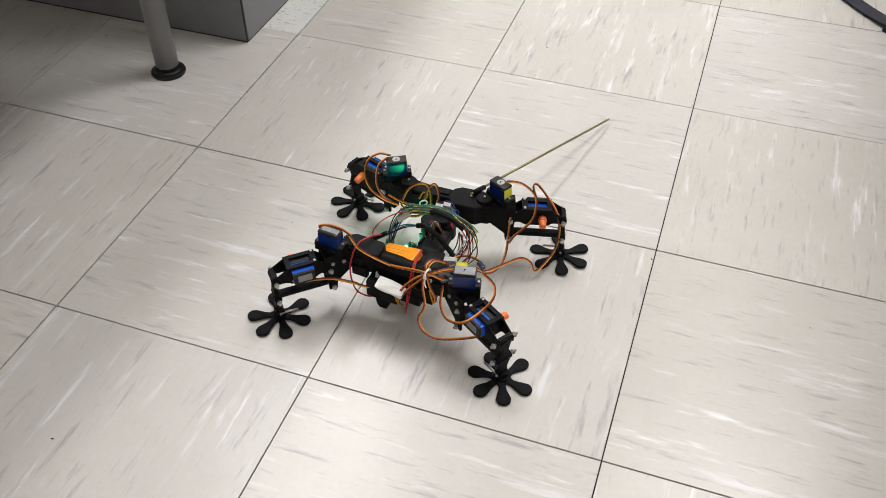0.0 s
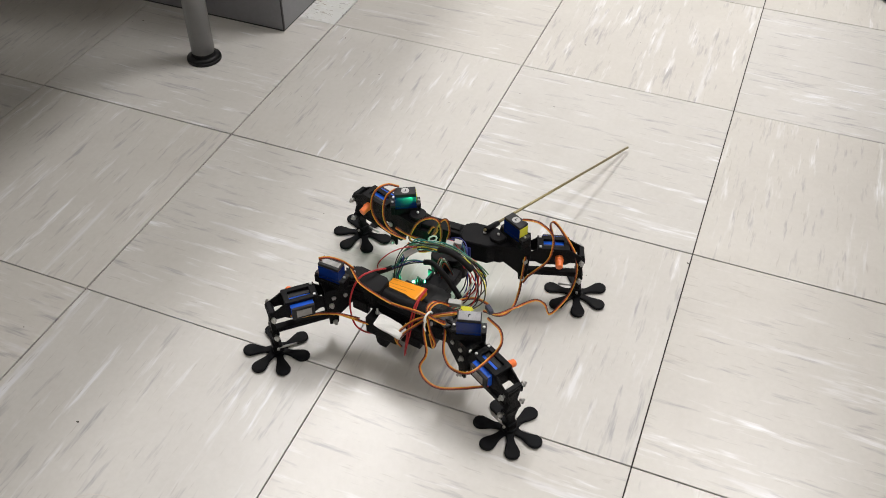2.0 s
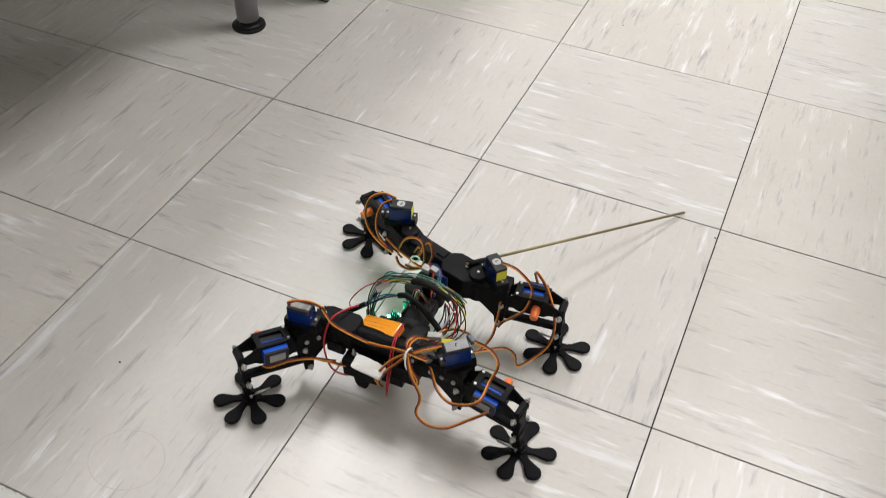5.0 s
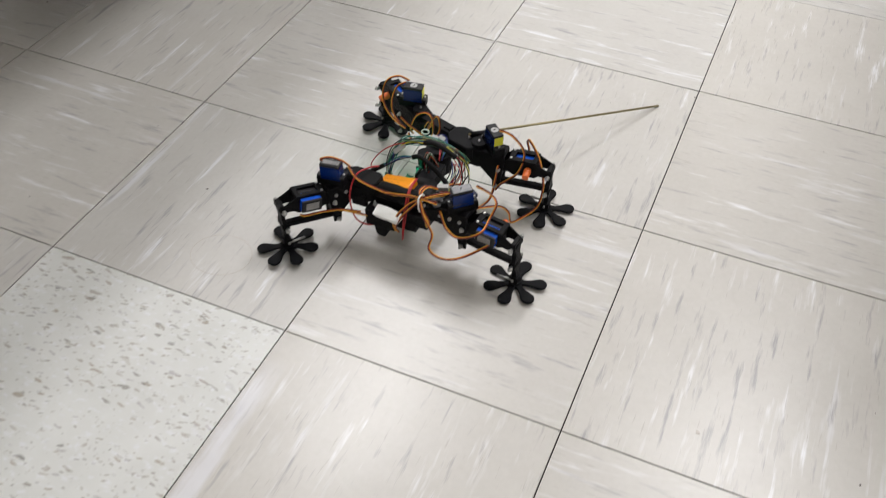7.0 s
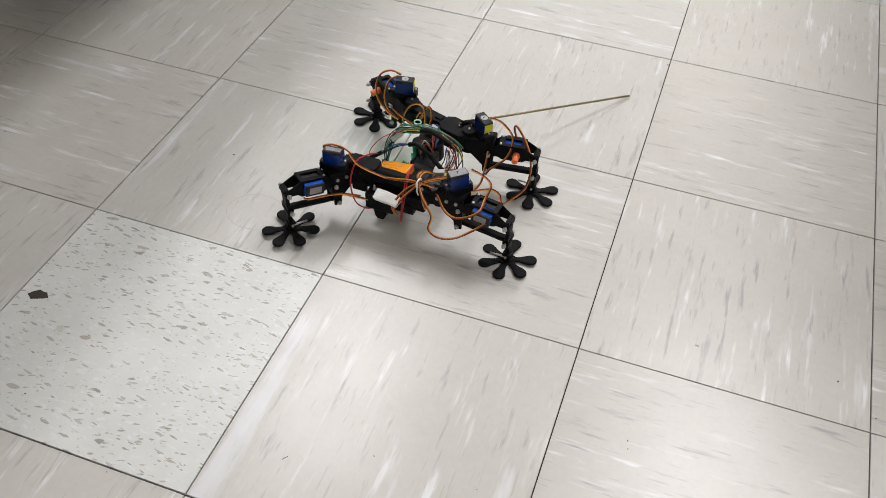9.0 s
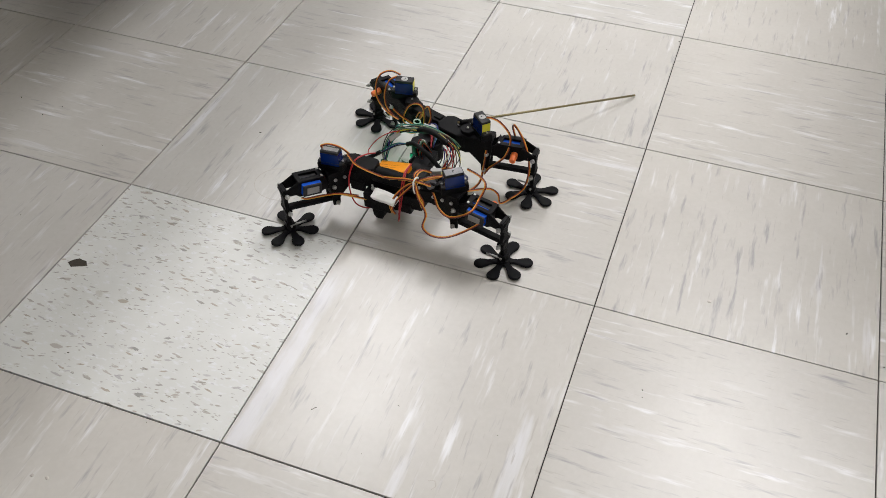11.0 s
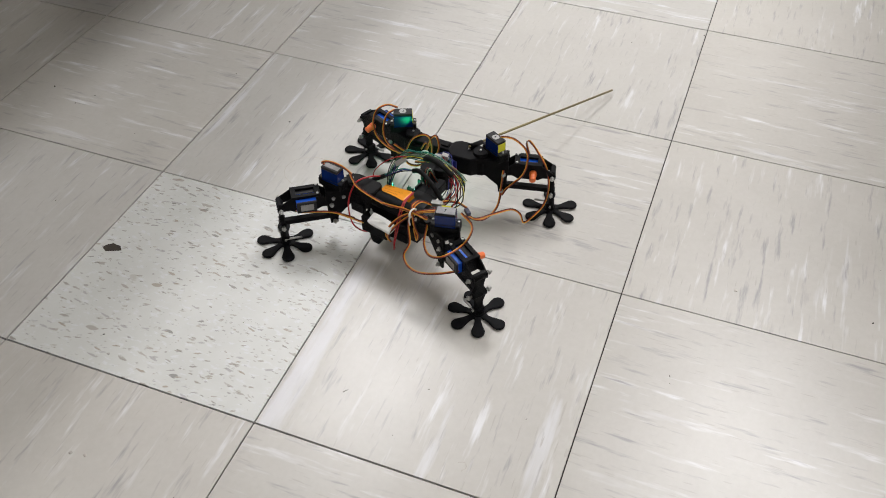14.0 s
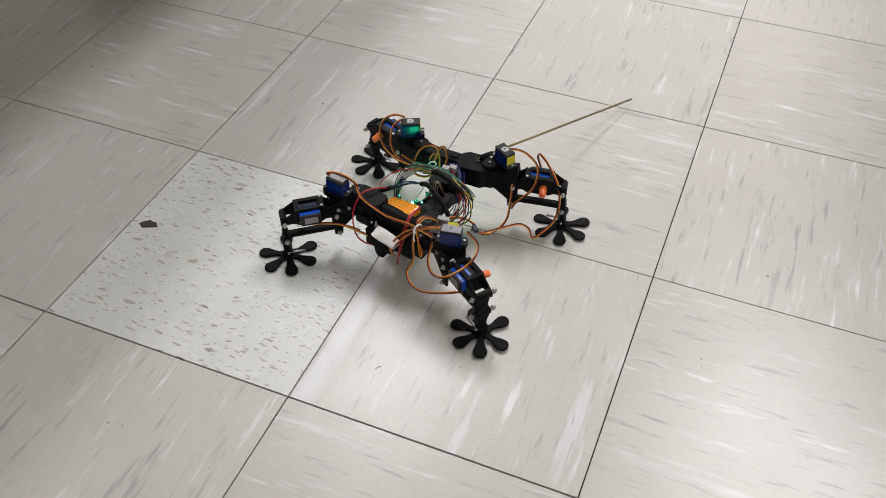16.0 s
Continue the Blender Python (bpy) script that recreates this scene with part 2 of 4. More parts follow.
def bevelled(bm, geom_faces, width, seg=2):
    edges = {e for f in geom_faces for e in f.edges if len(e.link_faces) == 2 and e.calc_face_angle(0) > 0.5}
    if width and edges:
        bmesh.ops.bevel(bm, geom=list(edges), offset=width, segments=seg, affect="EDGES", profile=0.6, clamp_overlap=True)


def block(bm, x0, x1, y0, y1, z0, z1, bev=0.8, m=None):
    """A bevelled box between two corners, in millimetres."""
    t = Matrix.Translation(Vector(((x0 + x1) / 2, (y0 + y1) / 2, (z0 + z1) / 2)) * MM) @ Matrix.Diagonal((abs(x1 - x0) * MM, abs(y1 - y0) * MM, abs(z1 - z0) * MM, 1))
    vs = bmesh.ops.create_cube(bm, size=1, matrix=(m or Matrix()) @ t)["verts"]
    bevelled(bm, {f for v in vs for f in v.link_faces}, bev * MM)
    return vs


def prism(bm, outline, axis, a, b, bev=0.6):
    """A polygon in millimetres drawn out from a to b along axis ('x', 'y' or 'z')."""
    put = {"x": lambda u, v, w: (w, u, v), "y": lambda u, v, w: (u, w, v), "z": lambda u, v, w: (u, v, w)}[axis]
    ends = [[bm.verts.new(Vector(put(u, v, w)) * MM) for u, v in outline] for w in (a, b)]
    n = len(outline)
    faces = [bm.faces.new(ends[0]), bm.faces.new(ends[1][::-1])]
    faces += [bm.faces.new((ends[0][i], ends[1][i], ends[1][(i + 1) % n], ends[0][(i + 1) % n])) for i in range(n)]
    bmesh.ops.recalc_face_normals(bm, faces=faces)
    bevelled(bm, faces, bev * MM, 1)


def rod(bm, p, q, r, seg=12, bev=0.0, r2=None):
    """A capped cylinder or cone from p to q, in millimetres."""
    p, q = Vector(p) * MM, Vector(q) * MM
    turn = (q - p).to_track_quat("Z", "Y").to_matrix().to_4x4()
    vs = bmesh.ops.create_cone(bm, cap_ends=True, segments=seg, radius1=r * MM, radius2=(r if r2 is None else r2) * MM, depth=(q - p).length,
                               matrix=Matrix.Translation((p + q) / 2) @ turn)["verts"]
    fs = {f for v in vs for f in v.link_faces}
    for f in fs:
        f.smooth = len(f.verts) == 4
    if bev:
        bevelled(bm, [f for f in fs if len(f.verts) > 4], bev * MM)


def smooth_path(pts, step=5):
    """Points of a curve that glides through pts."""
    pts = [Vector(p) for p in pts]
    ext = [2 * pts[0] - pts[1], *pts, 2 * pts[-1] - pts[-2]]
    out = []
    for a, b, c, d in zip(ext, ext[1:], ext[2:], ext[3:]):
        for k in range(step):
            t = k / step
            out.append(0.5 * (2 * b + (c - a) * t + (2 * a - 5 * b + 4 * c - d) * t * t + (3 * b - a - 3 * c + d) * t ** 3))
    return out + [pts[-1]]


def wire(bm, pts, r, slot=0, side=None, shift=0.0, seg=6, step=5):
    """A round wire through pts (millimetres); side and shift move it sideways, for a ribbon of wires."""
    path = smooth_path(pts, step)
    n = len(path)
    rings = []
    ref = None
    for i, p in enumerate(path):
        d = (path[min(i + 1, n - 1)] - path[max(i - 1, 0)]).normalized()
        if ref is None:
            ref = Vector(side) if side else (Vector((0, 0, 1)) if abs(d.z) < 0.8 else Vector((1, 0, 0)))
        u = (ref - d * ref.dot(d))
        u = u.normalized() if u.length > 1e-4 else d.orthogonal().normalized()
        ref = u
        v = d.cross(u)
        c = p + u * shift
        rings.append([bm.verts.new((c + (u * math.cos(a) + v * math.sin(a)) * r) * MM) for a in (2 * math.pi * k / seg for k in range(seg))])
    for r0, r1 in zip(rings, rings[1:]):
        for k in range(seg):
            f = bm.faces.new((r0[k], r0[(k + 1) % seg], r1[(k + 1) % seg], r1[k]))
            f.smooth, f.material_index = True, slot
    for ring, flip in ((rings[0], True), (rings[-1], False)):
        f = bm.faces.new(ring[::-1] if flip else ring)
        f.material_index = slot


RIBBON = (W_BROWN, W_ORANGE, W_YELLOW)


def ribbon(name, pts, parent, side=None, r=0.5):
    """A three-wire servo lead that lies flat side up and forward."""
    pts = [Vector(p) for p in pts]
    bm = bmesh.new()
    for k in range(3):
        strand = []
        for i, p in enumerate(pts):
            d = (pts[min(i + 1, len(pts) - 1)] - pts[max(i - 1, 0)]).normalized()
            u = d.cross(Vector((0.2, -0.55, 0.8)))
            u = u.normalized() if u.length > 0.15 else Vector((1, 0, 0))
            strand.append((p, u))
        for i in range(1, len(strand)):
            if strand[i][1].dot(strand[i - 1][1]) < 0:
                strand[i] = (strand[i][0], -strand[i][1])
        wire(bm, [p + u * (k - 1) * r * 1.9 for p, u in strand], r, k)
    return part(name, bm, RIBBON, parent, "brown, orange and yellow three-wire servo lead")


# ---- setting ----
def empty(name, m, label="", category="", kind="", group=""):
    ob = new(name)
    ob.matrix_basis = m
    return tagged(ob, label, category, group, kind)


def build_room():
    slab = bmesh.new()
    block(slab, -2600, 2600, -2400, 3000, -40, -2.6, 0)
    floor = tagged(part("floor", slab, JOINT), "cream vinyl tile floor with white and grey streaks", "floor", kind="structure")
    half = TILE / 2 - 0.00068
    t = 0.0026

    def tile_mesh(name, mt):
        bm = bmesh.new()
        vs = bmesh.ops.create_cube(bm, size=1, matrix=Matrix.Translation((0, 0, -t / 2)) @ Matrix.Diagonal((2 * half, 2 * half, t, 1)))["verts"]
        top = [e for e in bm.edges if all(v.co.z > -t / 4 for v in e.verts)]
        bmesh.ops.bevel(bm, geom=top, offset=0.0003, segments=1, affect="EDGES")
        me = bpy.data.meshes.new(name)
        bm.to_mesh(me)
        bm.free()
        me.materials.append(mt)
        return me

    plain, smeared, other = tile_mesh("tile", VINYL), tile_mesh("tile", BANDED), tile_mesh("speckled_tile", SPECK)
    rng = random.Random(5)
    for j in range(-7, 9):
        for i in range(-8, 8):
            odd = (i + j) % 2
            patch = (i, j) in ((-1, -2), (-2, 2))
            marked = (i, j) == (0, -2)
            ob = new("speckled_tile" if patch else "tile", other if patch else smeared if marked else plain)
            ob.parent = floor
            # some joints stand open, others are tight
            dx, dy = -0.0006 if i <= -2 else 0, 0.0005 if j == 1 else -0.0004 if j <= -3 else 0
            ob.matrix_basis = pose((i + 0.5) * TILE + dx, (j + 0.5) * TILE + dy, rng.uniform(-0.00012, 0.00012), 0, 0, 0 if patch or marked else (90 if odd else 0) + (180 if rng.random() < 0.5 else 0))
            if patch:
                ob["label"] = "pale replacement tile with brown specks"
    bm = bmesh.new()
    ring = [(11 * (1 + 0.14 * math.sin(2.3 * k + 1)) * math.cos(k * 0.571), (7 - 2.5 * math.cos(k * 0.571)) * (1 + 0.14 * math.cos(3.1 * k)) * math.sin(k * 0.571)) for k in range(11)]
    prism(bm, [(-281 + u + 0.4 * v, -449 + v) for u, v in ring], "z", -1.0, 0.35, 0.2)
    part("broken_chip", bm, DIRT, floor, "dark broken chip in the pale tile")
    bm = bmesh.new()
    wire(bm, [(-123 + 36 * math.cos(a), -237 + 31 * math.sin(a), 0.1) for a in (2 * math.pi * k / 16 for k in range(17))], 0.45, step=3)
    for v in bm.verts:
        v.co.z *= 0.2
    part("scuff_ring", bm, SCUFF, floor, "faint brown ring left on the tile")
    for pts, r, mt in (([(67, -544, 0), (69, -541, 0), (71, -539, 0)], 0.5, DIRT), ([(-151, -704, 0), (-148, -705, 0)], 2.0, SCUFF), ([(-136, -701, 0), (-133, -703, 0)], 1.8, SCUFF),
                       ([(207, -580, 0), (213, -578, 0), (216, -583, 0), (213, -588, 0)], 0.5, SCUFF), ([(378, -402, 0), (379, -404, 0)], 0.8, DIRT), ([(380, -412, 0), (381, -413, 0)], 0.8, DIRT),
                       ([(424, -253, 0), (428, -253, 0)], 2.2, SCUFF)):
        bm = bmesh.new()
        wire(bm, pts, r)
        for v in bm.verts:
            v.co.z *= 0.2
        part("floor_mark", bm, mt, floor, "small dark mark on the tile")
    bm = bmesh.new()
    for k in range(60):
        x, y, r = rng.uniform(-700, 900), rng.uniform(-800, 900), rng.choice((0.4, 0.5, 0.6, 0.9))
        bmesh.ops.create_icosphere(bm, subdivisions=1, radius=r * MM, matrix=Matrix.Translation((x * MM, y * MM, r * 0.4 * MM)) @ Matrix.Rotation(rng.uniform(0, 3), 4, "Z") @ Matrix.Diagonal((1, rng.uniform(1, 2.6), 0.6, 1)))
    tagged(part("floor_grit", bm, DIRT), "scattered dark specks of grit on the floor", "grit", kind="stuff")
    for name, x0, x1, y0, y1 in (("wall_north", -2600, 2600, 3000, 3100), ("wall_south", -2600, 2600, -2500, -2400),
                                 ("wall_east", 2600, 2700, -2400, 3000), ("wall_west", -2700, -2600, -2400, 3000)):
        bm = bmesh.new()
        block(bm, x0, x1, y0, y1, -40, 2700, 0)
        tagged(part(name, bm, PLASTER), "plain off-white painted wall", "wall", kind="structure")
    bm = bmesh.new()
    block(bm, -2700, 2700, -2500, 3100, 2700, 2800, 0)
    tagged(part("ceiling", bm, CEIL), "plain white ceiling", "ceiling", kind="structure")


def build_ceiling_light(x, y, wide, watts):
    thing = empty("ceiling_light", pose(x, y, 2.7), "unseen white ceiling fitting with a lit diffuser", "light", group="ceiling lights")
    bm = bmesh.new()
    block(bm, -500 * wide - 20, 500 * wide + 20, -620, 620, -60, 0, 4)
    part("housing", bm, FITTING, thing)
    bm = bmesh.new()
    block(bm, -500 * wide, 500 * wide, -600, 600, -64, -60.5, 1)
    part("diffuser", bm, TUBE, thing, "lit white diffuser")
    lamp = bpy.data.lights.new("ceiling_lamp", "AREA")
    lamp.shape, lamp.size, lamp.size_y, lamp.energy, lamp.color = "RECTANGLE", wide, 1.2, watts, (1.0, 0.99, 0.972)
    ob = new("lamp", lamp)
    ob.parent = thing
    ob.matrix_basis = pose(0, 0, -0.075)


def build_cabinet():
    thing = empty("steel_cabinet", pose(-0.364, 0.559, 0), "dark grey painted steel cabinet standing on the floor", "cabinet")
    bm = bmesh.new()
    block(bm, -900, -1.5, 1.5, 600, 3, 860, 1.5)
    part("body", bm, STEEL, thing)
    bm = bmesh.new()
    block(bm, -896, -3, 3, 596, 0, 3.4, 0)
    part("base_seam", bm, EDGE, thing, "black base edge")
    bm = bmesh.new()
    block(bm, -3.2, -0.6, 0.6, 3.2, 4, 858, 0.3)
    part("corner_seam", bm, EDGE, thing, "dark corner seam")
    bm = bmesh.new()
    block(bm, -892, -8, -0.8, 1.4, 330, 854, 0.6)
    part("drawer_front", bm, STEEL, thing)


def build_table(name, x, y, size_x, size_y, legs, label):
    """A work table about its first leg; legs are placed from there."""
    thing = empty(name, pose(x, y, 0), label, "table")
    bm = bmesh.new()
    block(bm, size_x[0], size_x[1], size_y[0], size_y[1], 722, 750, 3)
    part("tabletop", bm, WOODTOP, thing)
    bm = bmesh.new()
    # deep panel out of view, added to block lamp light under the tabletop
    e = size_x[1] - 22 if x < 0 else size_x[0] + 4
    block(bm, e, e + 18, size_y[0] + 20, size_y[1] - 20, 302 if x < 0 else 430, 721, 2)
    part("shade_apron", bm, WOODTOP, thing)
    for x, y in legs:
        bm = bmesh.new()
        rod(bm, (x, y, 14), (x, y, 722), 16.5, 28)
        leg = part("leg", bm, LEG, thing, "grey enamelled steel tube")
        bm = bmesh.new()
        rod(bm, (x, y, 0), (x, y, 5), 25, 36, 1.6)
        rod(bm, (x, y, 4.8), (x, y, 8), 23.5, 36, 0, 16)
        rod(bm, (x, y, 7.5), (x, y, 14.2), 14.5, 32, 0.6)
        part("levelling_foot", bm, RUBBER, leg, "black rubber levelling foot")


def build_strap():
    bm = bmesh.new()
    path = smooth_path([(430, 1105, 2), (492, 1018, 3), (541, 958, 4), (584, 915, 8), (640, 880, 5)], 6)
    rows = []
    for i, p in enumerate(path):
        d = (path[min(i + 1, len(path) - 1)] - path[max(i - 1, 0)]).normalized()
        s = Vector((d.y, -d.x, 0)).normalized() * 13
        rows.append([bm.verts.new((p + s * a + Vector((0, 0, b))) * MM) for a, b in ((-1, 0), (1, 0), (1, 2.2), (-1, 2.2))])
    for a, b in zip(rows, rows[1:]):
        for k in range(4):
            bm.faces.new((a[k], a[(k + 1) % 4], b[(k + 1) % 4], b[k]))
    bm.faces.new(rows[0])
    bm.faces.new(rows[-1])
    strap = tagged(part("strap", bm, WEBBING), "dark navy webbing strap lying on the floor", "strap")
    bm = bmesh.new()
    block(bm, -17, 17, -9, 9, 0.5, 6, 1.5, pose(0.572, 0.912, 0.0, 0, 0, -38))
    part("buckle", bm, RUBBER, strap, "black plastic buckle")


# ---- the robot ----
def mirror(bm, sx, sy):
    for v in bm.verts:
        v.co.x *= sx
        v.co.y *= sy


def petal_foot(bm, cx, front, ztop=3.8):
    """Six rounded toes round a hub, one flat pad; five toes fan out about front, the sixth points back."""
    prof = [(12, 3.5), (17, 4.3), (22, 6.1), (27, 7.5), (31, 6.9), (34.2, 4.2), (35.4, 0.0)]
    prof += [(u, -v) for u, v in prof[-2::-1]]
    way = [front + k * 54 for k in (-2, -1, 0, 1, 2)] + [front + 180]
    outline = []
    for k, angle in enumerate(way):
        a = radians(angle)
        outline += [(cx + u * math.cos(a) + v * math.sin(a), u * math.sin(a) - v * math.cos(a)) for u, v in prof]
        m = radians((angle + (way[k + 1] if k < 5 else way[0] + 360)) / 2)
        outline.append((cx + 8.8 * math.cos(m), 8.8 * math.sin(m)))
    prism(bm, outline, "z", 0.3, ztop, 0.9)
    rod(bm, (cx, 0, 2), (cx, 0, 6), 7.5, 20, 1)


LEADS = (
    ([(-70, -10, 58), (-65, -15, 58), (-45, -12, 52), (-26, -19, 52), (-6, -30, 48)], [(-30, 4, 107), (-33, 2, 112), (-24, -1, 113), (-11, -2, 104), (-1, -2.5, 91)]),
    ([(70, -14, 60), (49, -27, 45), (36, -44, 45), (20, -49, 45), (7, -46, 50), (7, -38, 64), (-8, -30, 78), (-22, -14, 88)], [(34, 12, 104), (47, 17, 95), (61, 6, 95), (59, -5, 82), (61, -30, 82), (36, -31, 65), (18, -26, 66), (4, -14, 72), (-6, -6, 78)]),
    ([(-24, -2, 108), (-32, -12, 113), (-38, -24, 108), (-38, -31, 92), (-30, -32, 76), (-14, -28, 66), (2, -22, 62)],
     [(-26, -6, 106), (-30, -16, 100), (-28, -24, 84), (-20, -26, 70), (-4, -22, 60)]),
    ([(24, -2, 107), (32, -6, 110), (42, -8, 108), (54, -8, 95), (57, -8, 80), (53, -14, 63), (41, -14, 47), (33, -14, 38), (28, -14, 28)],
     [(58, 18, 68), (54, 14, 88), (58, 6, 97), (69, 4, 82), (80, -8, 68), (84, -10, 43), (80, -14, 18), (67, -32, 12), (57, -39, 8), (52, -33, 16), (41, -35, 24), (21, -50, 28), (1, -61, 28), (-10, -54, 28)],
     [(29, -14, 66), (27, -15, 41), (24, -22, 18), (16, -52, 26), (4, -62, 27), (-13, -57, 28)]),
)


def build_leg(robot, sx, sy, style, leads):
    """One leg: sx outward along x, sy towards the middle of the body along y."""
    bm = bmesh.new()
    swing = Matrix.Translation((0.0225 if sy > 0 else 0.0175, 0, 0)) @ Matrix.Rotation(radians(47), 4, "Z") @ Matrix.Translation((-0.0205, 0, 0))
    for y0, y1 in ((-11.5, -8.5), (8.5, 11.5)):
        prism(bm, [(-4, 78), (34, 78), (35, 66), (33, 52), (32, 30), (23, 30), (22, 40), (4, 57), (-4, 60)], "y", y0, y1)
    block(bm, -9, 34, -11, 11, 72, 78, 0.8)
    block(bm, -6, 10, -9, 9, 54, 76, 1.2)
    block(bm, 24, 31, -9, 9, 40, 54, 0.8)
    rod(bm, (0, 0, 52), (0, 0, 83), 9, 24, 0.8)
    mirror(bm, sx, sy)
    leg = part("leg", bm, BLACK, robot, "black printed leg with a toed foot")

    def sub(name, bm, mt, label=""):
        mirror(bm, sx, sy)
        return part(name, bm, mt, leg, label)

    bm = bmesh.new()
    block(bm, 8, 33, -7.6, 7.6, 77.6, 85, 0.6, swing)
    block(bm, 32.5, 37, -7, 7, 77.6, 87, 0.6, swing)
    block(bm, 4.5, 8.5, -7, 7, 77.6, 87, 0.6, swing)
    sub("servo_mount", bm, BLACK)
    bm = bmesh.new()
    block(bm, 9, 32, -6.2, 6.2, 84.5, 101, 0.5, swing)
    sub("shoulder_servo", bm, BLUE, "dark blue small servo")
    bm = bmesh.new()
    block(bm, 4.4, 36.6, -6.2, 6.2, 87, 89.5, 0.4, swing)
    block(bm, 9, 32, -6.1, 6.1, 101, 104.5, 0.8, swing)
    sub("servo_cap", bm, CAP)
    bm = bmesh.new()
    if style[1]:
        mid = 22.5 if sy > 0 else 17.5
        rod(bm, (mid, 0, 104.3), (mid, 0, 104.9), 4.3, 16)
        block(bm, 17, 24, -3.4, 3.4, 104.3, 104.8, 0.2, swing)
    else:
        lo, hi, deep = style[2]
        block(bm, lo, hi, -deep, deep, 104.3, 104.8, 0.2, swing)
    sub("servo_label", bm, style[0])
    if style[0] is not STICKER:
        bm = bmesh.new()
        block(bm, 19.4, 20.2, -2.0, 1.6, 104.7, 105.1, 0, swing)
        block(bm, 20.2, 21.6, 0.7, 1.5, 104.7, 105.1, 0, swing)
        sub("label_mark", bm, CHIP, "small dark mark")
    if style[1]:
        bm = bmesh.new()
        e = 32.0 if sx > 0 else 9.0
        block(bm, e - 0.5, e + 0.5, -5.4, 5.4, 90.5, 101.5, 0.1, swing)
        sub("side_label", bm, YELLOW, "yellow label")
    for p in ((6.5, 0, 89.5), (34.5, 0, 89.5), (0, 0, 83)):
        bm = bmesh.new()
        p = Vector(p) if p[0] == 0 else swing @ (Vector(p) * MM) / MM
        rod(bm, p, p + Vector((0, 0, 1.8)), 1.4, 10, 0.5)
        sub("screw", bm, CHROME)
    # lifting frame
    bm = bmesh.new()
    for y0, y1 in ((-9.8, -7.4), (7.4, 9.8)):
        prism(bm, [(25, 61), (41, 74.5), (73, 74.5), (91.5, 62.5), (91.5, 56.5), (76, 56.5), (71, 53), (45, 53), (40, 56), (25, 55)], "y", y0, y1)
    for x0, x1, y0, y1 in ((40.5, 47, -10.2, 10.2), (68.5, 74, -10.2, 10.2), (46, 69.5, -10.2, -5), (46, 69.5, 5, 10.2)):
        block(bm, x0, x1, y0, y1, 72.5, 75.6, 0.5)
    block(bm, 42, 46, -8, 8, 54, 74, 0.5)
    block(bm, 70, 73, -8, 8, 54, 74, 0.5)
    moving = [sub("lift_frame", bm, BLACK)]
    bm = bmesh.new()
    block(bm, 46.4, 69.6, -14.6, 8, 57.5, 71.8, 0.5)
    moving.append(sub("lift_servo", bm, BRIGHTBLUE, "bright blue servo lying in the frame"))
    # black plate over the inner half of the blue servo's top
    bm = bmesh.new()
    block(bm, 46.2, 69.8, -0.4, 8.2, 69, 72.4, 0.3)
    moving.append(sub("black_strip", bm, CAP))
    bm = bmesh.new()
    block(bm, 46.6, 69.4, -17.2, -14.4, 57.3, 71.6, 0.6)
    moving.append(sub("lift_servo_cap", bm, CAP))
    bm = bmesh.new()
    block(bm, 50, 65, -17.5, -17.1, 60, 68.5, 0.1)
    moving.append(sub("lift_servo_label", bm, STICKER, "silver-grey servo label"))
    bm = bmesh.new()
    rod(bm, (64, 9, 64), (64, 22, 61.5), 4.3, 16, 0.8, 3.9)
    rod(bm, (64, 12, 63.5), (64, 14.5, 63), 4.6, 16, 0.3)
    moving.append(sub("knob", bm, KNOB, "orange plastic knob"))
    bm = bmesh.new()
    prism(bm, [(23, 37), (90.5, 37), (92.5, 34), (90.5, 31), (23, 31), (21, 34)], "y", -4, 4)
    link = sub("lower_link", bm, BLACK)
    # ankle and foot
    bm = bmesh.new()
    prism(bm, [(-8, 66), (8, 66), (9, 60), (6, 52), (5, 46), (8, 40), (8, 31), (4.5, 22), (5, 5), (-5, 5), (-4.5, 22), (-8, 31), (-8, 40), (-5, 46), (-6, 52), (-9, 60)], "x", 85.5, 90.5)
    rod(bm, (87.5, -9, 34), (87.5, 9, 34), 4, 14)
    rod(bm, (87.5, -9, 60), (87.5, 9, 60), 4, 14)
    block(bm, 82.5, 92.5, -6, 6, 4, 14, 1)
    ankle = sub("ankle", bm, BLACK)
    bm = bmesh.new()
    petal_foot(bm, 87.5, -88 if sy > 0 else 88)
    foot = sub("foot", bm, PAD, "flat black foot with six round toes")
    bolts = []
    for x, z, w in ((29, 59, 0), (27, 34, 0), (87.5, 60, 1), (87.5, 34, 1)):
        for y in (-1, 1):
            bm = bmesh.new()
            rod(bm, (x, y * 9, z), (x, y * 16.5, z), 1.5, 10)
            rod(bm, (x, y * 12.2, z), (x, y * 14.2, z), 2.9, 6)
            o = sub("bolt", bm, CHROME)
            if w:
                bolts.append(o)
    for x, y in ((2, -11.5), (14, -11.5), (26, -11.5)):
        bm = bmesh.new()
        rod(bm, (x, y, 68), (x, y - 2.2, 68), 2.2, 12, 0.5)
        sub("screw", bm, CHROME)
    for y in (-7.5, 7.5):
        bm = bmesh.new()
        rod(bm, (43.5, y, 75.4), (43.5, y, 77), 1.5, 10, 0.4)
        moving.append(sub("screw", bm, CHROME))
    bm = bmesh.new()
    rod(bm, (87.5, -5, 10), (68, -6, 10), 1.3, 10)
    rod(bm, (87.5, -8, 10), (87.5, 8, 10), 1.4, 10)
    bolts.append(sub("ankle_screw", bm, CHROME))
    for k, pts in enumerate(leads):
        ribbon("servo_lead", pts, leg, (0, 1, 0) if k else (0, 0, 1))
